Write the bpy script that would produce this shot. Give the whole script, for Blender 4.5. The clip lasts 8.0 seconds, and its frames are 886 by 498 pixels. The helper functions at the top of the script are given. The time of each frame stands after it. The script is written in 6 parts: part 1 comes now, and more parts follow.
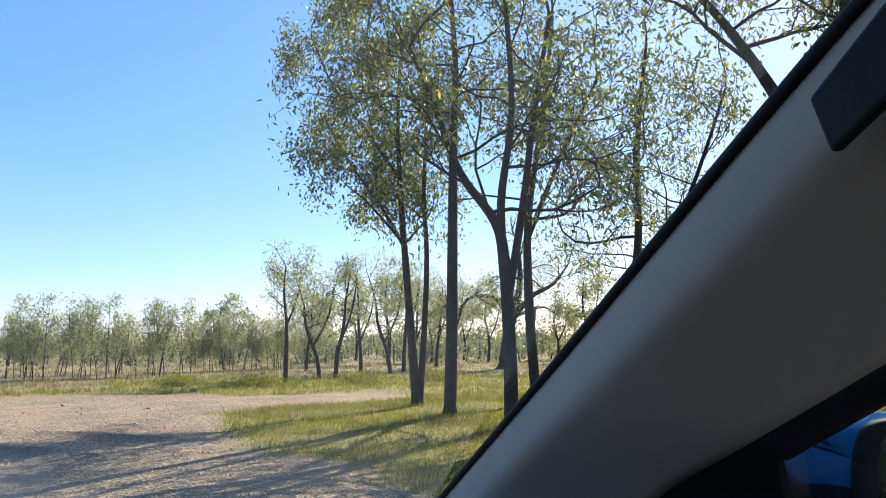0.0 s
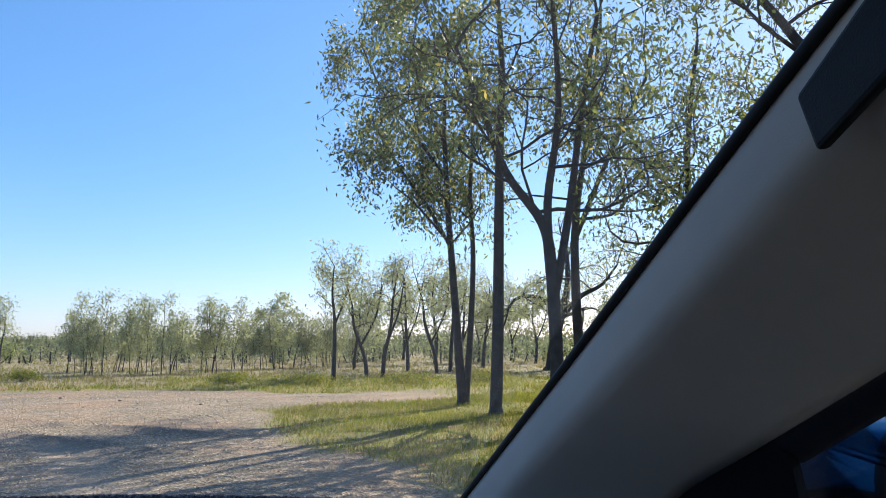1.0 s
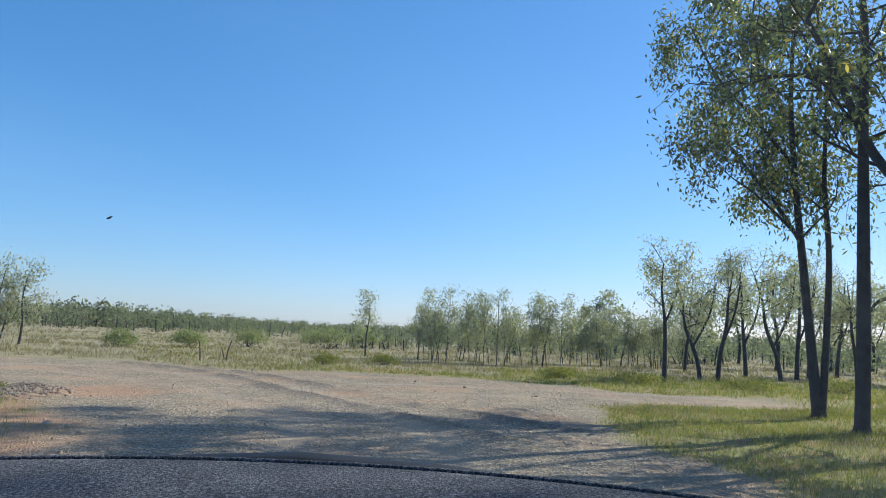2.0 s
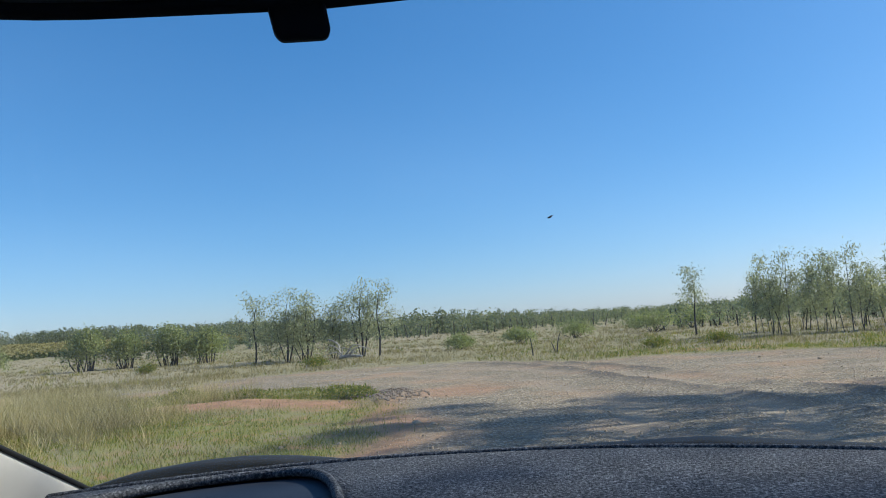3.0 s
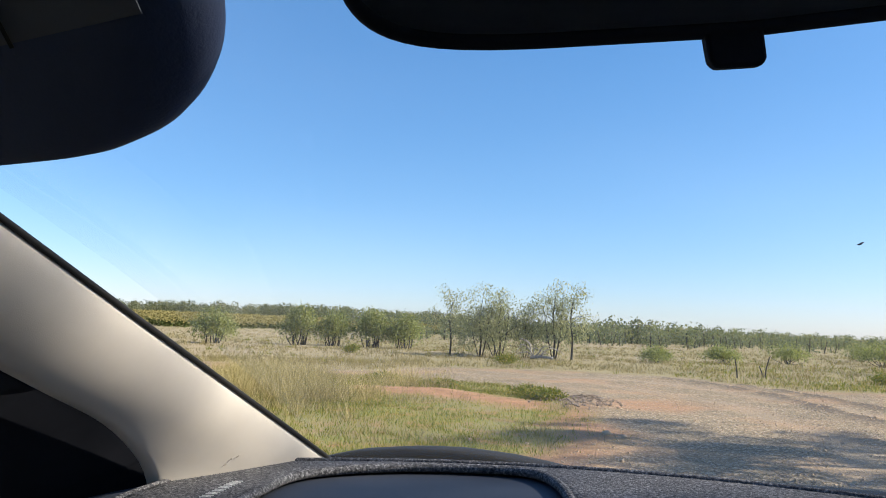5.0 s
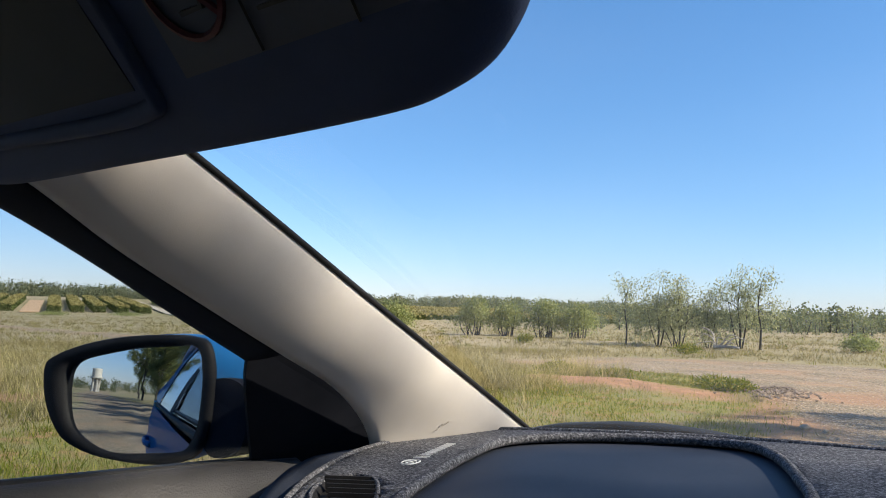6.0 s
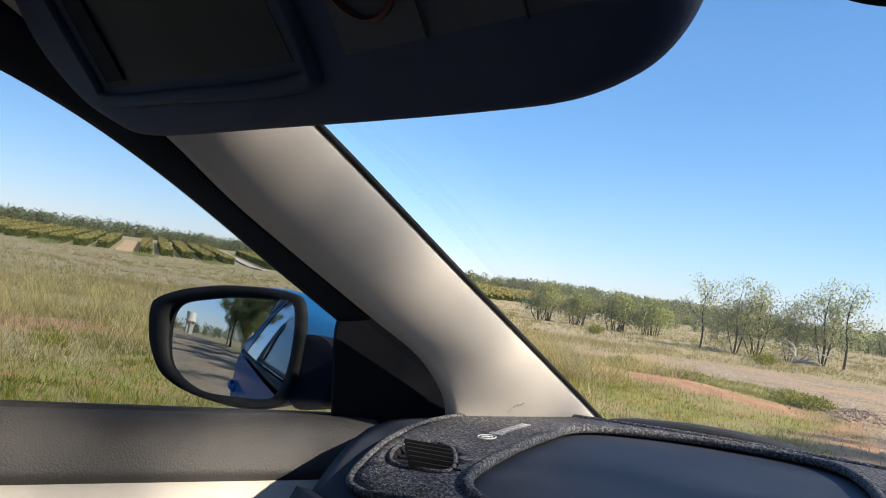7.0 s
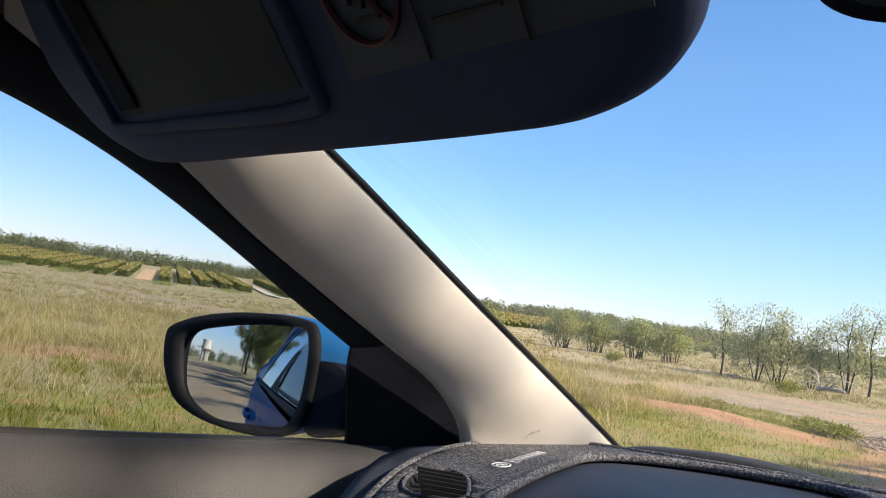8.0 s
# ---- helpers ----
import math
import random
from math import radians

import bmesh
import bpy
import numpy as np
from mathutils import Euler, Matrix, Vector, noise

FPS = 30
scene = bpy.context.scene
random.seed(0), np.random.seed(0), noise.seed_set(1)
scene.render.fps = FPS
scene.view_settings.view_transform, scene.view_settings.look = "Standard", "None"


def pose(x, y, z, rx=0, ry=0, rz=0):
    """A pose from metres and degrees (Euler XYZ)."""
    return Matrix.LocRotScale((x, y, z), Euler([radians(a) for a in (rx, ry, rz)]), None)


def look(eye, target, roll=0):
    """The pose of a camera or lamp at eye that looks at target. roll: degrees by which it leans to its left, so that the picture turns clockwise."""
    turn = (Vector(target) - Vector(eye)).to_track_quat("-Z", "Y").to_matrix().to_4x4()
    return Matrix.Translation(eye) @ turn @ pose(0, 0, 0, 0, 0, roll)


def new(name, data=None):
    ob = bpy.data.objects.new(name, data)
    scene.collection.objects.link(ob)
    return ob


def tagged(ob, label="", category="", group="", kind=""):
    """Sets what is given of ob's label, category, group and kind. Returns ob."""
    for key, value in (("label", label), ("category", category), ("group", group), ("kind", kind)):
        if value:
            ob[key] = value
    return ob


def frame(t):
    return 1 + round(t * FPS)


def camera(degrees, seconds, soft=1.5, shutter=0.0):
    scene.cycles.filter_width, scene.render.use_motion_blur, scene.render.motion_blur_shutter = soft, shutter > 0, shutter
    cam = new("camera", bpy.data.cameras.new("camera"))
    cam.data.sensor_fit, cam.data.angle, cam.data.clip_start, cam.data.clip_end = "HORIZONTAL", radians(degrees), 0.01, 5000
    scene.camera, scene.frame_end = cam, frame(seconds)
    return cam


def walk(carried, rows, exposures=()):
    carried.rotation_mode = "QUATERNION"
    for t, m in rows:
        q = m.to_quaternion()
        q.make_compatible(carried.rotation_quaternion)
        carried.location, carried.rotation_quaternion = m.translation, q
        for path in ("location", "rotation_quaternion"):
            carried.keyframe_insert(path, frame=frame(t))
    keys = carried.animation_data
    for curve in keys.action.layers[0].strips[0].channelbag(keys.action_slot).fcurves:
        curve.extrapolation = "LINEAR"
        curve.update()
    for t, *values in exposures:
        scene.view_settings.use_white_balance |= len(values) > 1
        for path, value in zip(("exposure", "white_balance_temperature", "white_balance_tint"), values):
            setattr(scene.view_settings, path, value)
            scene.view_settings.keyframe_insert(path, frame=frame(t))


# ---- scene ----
from mathutils import geometry

# ---------------------------------------------------------------- camera
PATH = [
    (0.0, 0.282, 0.113, 1.287, 97.46, 0.35, -30.61),
    (0.5, 0.313, 0.097, 1.281, 97.61, -0.09, -29.20),
    (1.0, 0.298, 0.095, 1.285, 97.48, -0.21, -26.93),
    (1.2, 0.269, 0.105, 1.284, 97.68, -0.20, -22.09),
    (2.3, 0.106, 0.159, 1.282, 96.34, -2.54, 5.01),
    (2.5, 0.092, 0.164, 1.287, 96.15, -1.44, 10.03),
    (3.0, 0.067, 0.147, 1.280, 96.01, 3.86, 22.70),
    (3.5, 0.047, 0.126, 1.281, 96.20, 0.92, 30.80),
    (4.0, 0.036, 0.115, 1.291, 96.79, 0.71, 34.78),
    (4.5, 0.025, 0.113, 1.285, 96.92, -2.43, 37.06),
    (4.7, 0.028, 0.122, 1.289, 96.64, -2.21, 37.06),
    (5.8, 0.026, 0.101, 1.267, 95.14, -0.15, 46.32),
    (6.0, 0.023, 0.083, 1.265, 95.21, -1.29, 50.98),
    (6.5, 0.022, 0.070, 1.263, 94.22, -6.03, 55.29),
    (7.0, 0.023, 0.060, 1.264, 93.05, -7.54, 56.63),
    (7.5, 0.027, 0.073, 1.264, 93.62, -5.75, 58.84),
    (8.0, 0.024, 0.064, 1.263, 95.01, -7.32, 57.95),
]
cam = camera(62.54, 8.0, soft=1.0)
walk(cam, [(t, pose(x, y, z, rx, ry, rz)) for t, x, y, z, rx, ry, rz in PATH],
     [(0.0, 1.26, 6900, 10), (0.5, 1.10, 6500, 10), (1.2, 1.10, 6500, 10), (2.3, 0.70, 5950, 2), (2.5, 0.74, 6050, 2), (3.5, 0.54, 5850, 2), (4.1, 0.80, 6450, 4), (4.5, 1.08, 6850, 7), (6.0, 1.15, 6950, 10), (7.0, 1.24, 7050, 11), (8.0, 1.44, 7350, 12)])

# ---------------------------------------------------------------- light
SUN_AZ, SUN_EL = 61.0, 35.2        # degrees clockwise from straight ahead, and above the horizon
world = bpy.data.worlds.new("sky")
scene.world = world
world.use_nodes = True
sky = world.node_tree.nodes.new("ShaderNodeTexSky")
sky.sky_type, sky.sun_disc = "NISHITA", False
sky.sun_elevation, sky.sun_rotation = radians(SUN_EL), radians(SUN_AZ)
sky.air_density, sky.dust_density, sky.ozone_density = 1.0, 0.3, 4.0
back = world.node_tree.nodes["Background"]
split, blend = world.node_tree.nodes.new("ShaderNodeSeparateColor"), world.node_tree.nodes.new("ShaderNodeCombineColor")
world.node_tree.links.new(sky.outputs[0], split.inputs[0])
for channel, (power, gain) in enumerate(((1.18, 0.55), (0.88, 0.97), (0.78, 1.49))):      # a dry, clear sky: deep blue overhead, pale low down
    curve, level = world.node_tree.nodes.new("ShaderNodeMath"), world.node_tree.nodes.new("ShaderNodeMath")
    curve.operation, level.operation = "POWER", "MULTIPLY"
    curve.inputs[1].default_value, level.inputs[1].default_value = power, gain
    world.node_tree.links.new(split.outputs[channel], curve.inputs[0])
    world.node_tree.links.new(curve.outputs[0], level.inputs[0])
    world.node_tree.links.new(level.outputs[0], blend.inputs[channel])
world.node_tree.links.new(blend.outputs[0], back.inputs[0])
back.inputs[1].default_value = 0.092
sun = new("sun", bpy.data.lights.new("sun", "SUN"))
sun.data.energy, sun.data.angle, sun.data.color = 5.0, radians(0.53), (1.0, 0.92, 0.79)
sun.matrix_world = look((30 * math.sin(radians(SUN_AZ)), 30 * math.cos(radians(SUN_AZ)), 30 * math.tan(radians(SUN_EL))), (0, 0, 0))

# ---------------------------------------------------------------- materials


def base_material(name, rough=0.8, metal=0.0, spec=0.5):
    m = bpy.data.materials.new(name)
    m.use_nodes = True
    b = m.node_tree.nodes["Principled BSDF"]
    b.inputs["Roughness"].default_value = rough
    b.inputs["Metallic"].default_value = metal
    b.inputs["Specular IOR Level"].default_value = spec
    return m, m.node_tree.nodes, m.node_tree.links, b


def ramp_node(nodes, stops):
    r = nodes.new("ShaderNodeValToRGB")
    while len(r.color_ramp.elements) < len(stops):
        r.color_ramp.elements.new(0.5)
    for e, (p, c) in zip(r.color_ramp.elements, stops):
        e.position, e.color = p, (*c, 1)
    return r


def noise_node(nodes, links, co, scale, detail=4.0, rough=0.6):
    n = nodes.new("ShaderNodeTexNoise")
    n.inputs["Scale"].default_value, n.inputs["Detail"].default_value, n.inputs["Roughness"].default_value = scale, detail, rough
    links.new(co, n.inputs["Vector"])
    return n.outputs["Fac"]


def mixed(nodes, links, fac, a, b, mode="MIX"):
    m = nodes.new("ShaderNodeMix")
    m.data_type, m.blend_type = "RGBA", mode
    for sock, v in ((m.inputs[0], fac), (m.inputs[6], a), (m.inputs[7], b)):
        if isinstance(v, (int, float)):
            sock.default_value = v
        elif isinstance(v, tuple):
            sock.default_value = (*v, 1)
        else:
            links.new(v, sock)
    return m.outputs[2]


def surface(name, c1, c2, scale=6.0, rough=0.8, fine=200.0, bump=0.2, dist=0.002, metal=0.0, spec=0.5, grime=None):
    """Two tones at a coarse scale, a second coarser blotch, and a fine relief."""
    m, n, l, b = base_material(name, rough, metal, spec)
    co = n.new("ShaderNodeTexCoord").outputs["Object"]
    r = ramp_node(n, [(0.3, c1), (0.7, c2)])
    l.new(noise_node(n, l, co, scale), r.inputs[0])
    col = r.outputs[0]
    if grime:
        g = ramp_node(n, [(0.5, (0, 0, 0)), (0.75, (1, 1, 1))])
        l.new(noise_node(n, l, co, scale * 0.3, 6), g.inputs[0])
        col = mixed(n, l, g.outputs[0], col, grime)
    l.new(col, b.inputs["Base Color"])
    f = noise_node(n, l, co, fine, 3)
    bp = n.new("ShaderNodeBump")
    bp.inputs["Strength"].default_value, bp.inputs["Distance"].default_value = bump, dist
    l.new(f, bp.inputs["Height"])
    l.new(bp.outputs[0], b.inputs["Normal"])
    return m


def leaf_material(name, stops, through_colour, share=0.45, rough=0.5):
    m, n, l, b = base_material(name, rough, 0, 0.12)
    rnd = n.new("ShaderNodeNewGeometry").outputs["Random Per Island"]
    r = ramp_node(n, stops)
    l.new(rnd, r.inputs[0])
    co = n.new("ShaderNodeTexCoord").outputs["Object"]
    r2 = ramp_node(n, [(0.3, (0.72, 0.72, 0.72)), (0.7, (1.2, 1.15, 1.0))])
    l.new(noise_node(n, l, co, 0.6, 3), r2.inputs[0])
    col = mixed(n, l, 1.0, r.outputs[0], r2.outputs[0], "MULTIPLY")
    l.new(col, b.inputs["Base Color"])
    t = n.new("ShaderNodeBsdfTranslucent")
    l.new(mixed(n, l, 1.0, col, through_colour, "MULTIPLY"), t.inputs[0])
    mx = n.new("ShaderNodeMixShader")
    mx.inputs[0].default_value = share
    l.new(b.outputs[0], mx.inputs[1])
    l.new(t.outputs[0], mx.inputs[2])
    l.new(mx.outputs[0], n["Material Output"].inputs[0])
    return m


GUM_LEAF = leaf_material("gum_leaf", [(0.0, (0.055, 0.078, 0.044)), (0.55, (0.10, 0.125, 0.066)), (0.9, (0.18, 0.195, 0.088)), (1.0, (0.42, 0.33, 0.11))], (1.6, 1.7, 1.05), 0.38)
SAPLING_LEAF = leaf_material("sapling_leaf", [(0.0, (0.19, 0.21, 0.125)), (0.6, (0.30, 0.315, 0.19)), (1.0, (0.42, 0.415, 0.27))], (1.3, 1.35, 1.1), 0.40)
BUSH_LEAF = leaf_material("bush_leaf", [(0.0, (0.13, 0.155, 0.075)), (0.6, (0.205, 0.23, 0.11)), (1.0, (0.30, 0.305, 0.155))], (1.6, 1.7, 1.1), 0.38)
WOOD_LEAF = leaf_material("wood_leaf", [(0.0, (0.092, 0.108, 0.077)), (0.6, (0.137, 0.152, 0.105)), (1.0, (0.20, 0.20, 0.13))], (1.6, 1.7, 1.2), 0.42)
# hedge flanks hold their self-shade in the leaf colour, below paler new growth
HEDGE_SHADED_LEAF = leaf_material("hedge_shaded_leaf", [(0.0, (0.06, 0.078, 0.03)), (0.6, (0.08, 0.10, 0.037)), (1.0, (0.11, 0.125, 0.048))], (1.3, 1.4, 1.0), 0.25)
HEDGE_TOP = leaf_material("hedge_pale_top", [(0.0, (0.205, 0.185, 0.08)), (0.6, (0.25, 0.22, 0.095)), (1.0, (0.30, 0.26, 0.115))], (1.3, 1.3, 1.0), 0.25)
GREEN_GRASS = leaf_material("green_grass", [(0.0, (0.075, 0.105, 0.018)), (0.5, (0.13, 0.152, 0.025)), (0.8, (0.20, 0.195, 0.042)), (1.0, (0.33, 0.28, 0.12))], (1.6, 1.6, 1.0), 0.4, 0.6)
DRY_GRASS = leaf_material("dry_grass", [(0.0, (0.14, 0.135, 0.055)), (0.4, (0.20, 0.175, 0.085)), (0.8, (0.27, 0.225, 0.12)), (1.0, (0.35, 0.30, 0.18))], (1.25, 1.2, 1.1), 0.28, 0.8)
STRAW = leaf_material("straw_grass", [(0.0, (0.19, 0.18, 0.07)), (0.4, (0.31, 0.27, 0.13)), (0.8, (0.42, 0.36, 0.20)), (1.0, (0.54, 0.47, 0.30))], (1.25, 1.2, 1.1), 0.35, 0.8)
BARK = surface("gum_bark", (0.016, 0.015, 0.015), (0.052, 0.047, 0.044), 5, 0.9, 38, 0.9, 0.02)
DEAD_WOOD = surface("dead_wood", (0.15, 0.135, 0.12), (0.42, 0.39, 0.35), 6, 0.85, 40, 0.6, 0.01)
STONE = surface("field_stone", (0.26, 0.18, 0.12), (0.46, 0.36, 0.25), 9, 0.9, 60, 0.7, 0.01)
TRIM_BEIGE = surface("pillar_trim", (0.48, 0.45, 0.415), (0.53, 0.495, 0.455), 14, 0.72, 1400, 0.35, 0.0006, 0, 0.35)
LINER = surface("roof_lining", (0.085, 0.095, 0.125), (0.105, 0.118, 0.15), 20, 0.95, 1600, 0.4, 0.0006, 0, 0.2)
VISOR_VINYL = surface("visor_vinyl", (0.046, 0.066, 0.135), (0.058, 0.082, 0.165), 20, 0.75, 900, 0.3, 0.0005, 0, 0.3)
DARK_PLASTIC = surface("dark_plastic", (0.010, 0.010, 0.011), (0.018, 0.018, 0.020), 25, 0.65, 1100, 0.35, 0.0006, 0, 0.2)
BLACK_TRIM = surface("black_trim", (0.011, 0.013, 0.021), (0.016, 0.019, 0.029), 25, 0.8, 1100, 0.35, 0.0006, 0, 0.10)
SOFT_DASH = surface("dash_plastic", (0.026, 0.032, 0.046), (0.036, 0.043, 0.060), 12, 0.6, 1300, 0.35, 0.0006, 0, 0.2)
DOOR_VINYL = surface("door_vinyl", (0.031, 0.031, 0.033), (0.045, 0.044, 0.045), 10, 0.5, 420, 0.8, 0.0012, 0, 0.3)
PALE_VINYL = surface("pale_vinyl", (0.50, 0.47, 0.43), (0.56, 0.53, 0.49), 10, 0.6, 600, 0.5, 0.001, 0, 0.4)
RUBBER = surface("rubber_seal", (0.012, 0.012, 0.013), (0.02, 0.02, 0.021), 30, 0.7, 300, 0.2, 0.0005, 0, 0.3)
TYRE = surface("tyre_rubber", (0.02, 0.02, 0.02), (0.04, 0.038, 0.035), 12, 0.9, 90, 0.6, 0.003)
ALLOY = surface("wheel_alloy", (0.50, 0.50, 0.50), (0.58, 0.58, 0.58), 8, 0.35, 200, 0.1, 0.001, 1.0)
WHITE_PRINT = surface("white_print", (0.60, 0.60, 0.58), (0.74, 0.74, 0.72), 60, 0.7, 500, 0.1, 0.0003)
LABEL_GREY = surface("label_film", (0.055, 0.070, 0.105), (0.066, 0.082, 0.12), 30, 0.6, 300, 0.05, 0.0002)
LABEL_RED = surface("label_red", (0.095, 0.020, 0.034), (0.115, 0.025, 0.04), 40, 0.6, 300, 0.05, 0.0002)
JET = surface("jet_plastic", (0.006, 0.007, 0.010), (0.009, 0.010, 0.014), 30, 0.6, 400, 0.1, 0.0003, 0, 0.1)
LABEL_INK = surface("label_ink", (0.018, 0.018, 0.02), (0.028, 0.028, 0.03), 40, 0.6, 300, 0.05, 0.0002)
CLOD = surface("dark_clod", (0.115, 0.09, 0.075), (0.29, 0.225, 0.175), 7, 0.95, 60, 0.6, 0.01)
RED_EARTH = surface("red_earth", (0.34, 0.22, 0.13), (0.43, 0.29, 0.18), 0.3, 0.95, 4, 0.6, 0.05)
PALE_EARTH = surface("pale_earth", (0.30, 0.26, 0.20), (0.38, 0.335, 0.27), 0.3, 0.95, 4, 0.5, 0.05)
CONCRETE = surface("tank_concrete", (0.42, 0.39, 0.34), (0.56, 0.52, 0.46), 0.8, 0.9, 14, 0.5, 0.02, grime=(0.25, 0.22, 0.19))


def make_felt():
    m, n, l, b = base_material("mat_felt", 0.98, 0, 0.1)
    co = n.new("ShaderNodeTexCoord").outputs["Object"]
    r = ramp_node(n, [(0.36, (0.030, 0.031, 0.036)), (0.52, (0.098, 0.10, 0.11)), (0.68, (0.28, 0.28, 0.295))])
    l.new(noise_node(n, l, co, 330, 3, 0.75), r.inputs[0])
    r2 = ramp_node(n, [(0.3, (0.8, 0.8, 0.8)), (0.7, (1.15, 1.15, 1.15))])
    l.new(noise_node(n, l, co, 18, 4), r2.inputs[0])
    l.new(mixed(n, l, 1.0, r.outputs[0], r2.outputs[0], "MULTIPLY"), b.inputs["Base Color"])
    bp = n.new("ShaderNodeBump")
    bp.inputs["Strength"].default_value, bp.inputs["Distance"].default_value = 0.9, 0.003
    l.new(noise_node(n, l, co, 420, 3), bp.inputs["Height"])
    l.new(bp.outputs[0], b.inputs["Normal"])
    return m


def make_paint():
    m, n, l, b = base_material("blue_paint", 0.32, 0.0, 0.0)
    co = n.new("ShaderNodeTexCoord").outputs["Object"]
    r = ramp_node(n, [(0.35, (0.012, 0.105, 0.27)), (0.7, (0.016, 0.125, 0.32))])
    l.new(noise_node(n, l, co, 3, 5), r.inputs[0])
    l.new(r.outputs[0], b.inputs["Base Color"])
    b.inputs["Coat Weight"].default_value, b.inputs["Coat Roughness"].default_value = 0.30, 0.05
    return m


def make_glass(name, tint, gloss=0.05):
    m = bpy.data.materials.new(name)
    m.use_nodes = True
    n, l = m.node_tree.nodes, m.node_tree.links
    n.remove(n["Principled BSDF"])
    tr, gl, fr, mx = n.new("ShaderNodeBsdfTransparent"), n.new("ShaderNodeBsdfGlossy"), n.new("ShaderNodeFresnel"), n.new("ShaderNodeMixShader")
    tr.inputs[0].default_value = (*tint, 1)
    gl.inputs["Roughness"].default_value = 0.02
    fr.inputs[0].default_value = 1.45
    k = n.new("ShaderNodeMath")
    k.operation = "MULTIPLY"
    k.inputs[1].default_value = gloss
    l.new(fr.outputs[0], k.inputs[0])
    l.new(k.outputs[0], mx.inputs[0])
    l.new(tr.outputs[0], mx.inputs[1])
    l.new(gl.outputs[0], mx.inputs[2])
    l.new(mx.outputs[0], n["Material Output"].inputs[0])
    return m


FELT = make_felt()
PAINT = make_paint()
WINDSCREEN = make_glass("windscreen_glass", (0.97, 0.985, 0.98), 0.3)


def dusty(m, share):
    """A thin film of road dust that scatters the sunlight."""
    n, l = m.node_tree.nodes, m.node_tree.links
    last = n["Material Output"].inputs[0].links[0].from_socket
    d, mx = n.new("ShaderNodeBsdfTranslucent"), n.new("ShaderNodeMixShader")
    d.inputs[0].default_value = (0.85, 0.84, 0.82, 1)
    r = ramp_node(n, [(0.3, (share * 0.75,) * 3), (0.7, (share * 1.25,) * 3)])
    l.new(noise_node(n, l, n.new("ShaderNodeTexCoord").outputs["Object"], 6, 5), r.inputs[0])
    l.new(r.outputs[0], mx.inputs[0])
    l.new(last, mx.inputs[1])
    l.new(d.outputs[0], mx.inputs[2])
    l.new(mx.outputs[0], n["Material Output"].inputs[0])


dusty(WINDSCREEN, 0.026)
SIDE_GLASS = make_glass("side_glass", (0.80, 0.835, 0.85), 0.9)
REAR_DOOR_GLASS = make_glass("rear_door_glass", (0.12, 0.14, 0.14), 6.0)
REAR_GLASS = make_glass("rear_glass", (0.35, 0.40, 0.38), 0.9)
MIRROR, _n, _l, _b = base_material("mirror_glass", 0.01, 1.0)
_b.inputs["Base Color"].default_value = (0.62, 0.67, 0.72, 1)


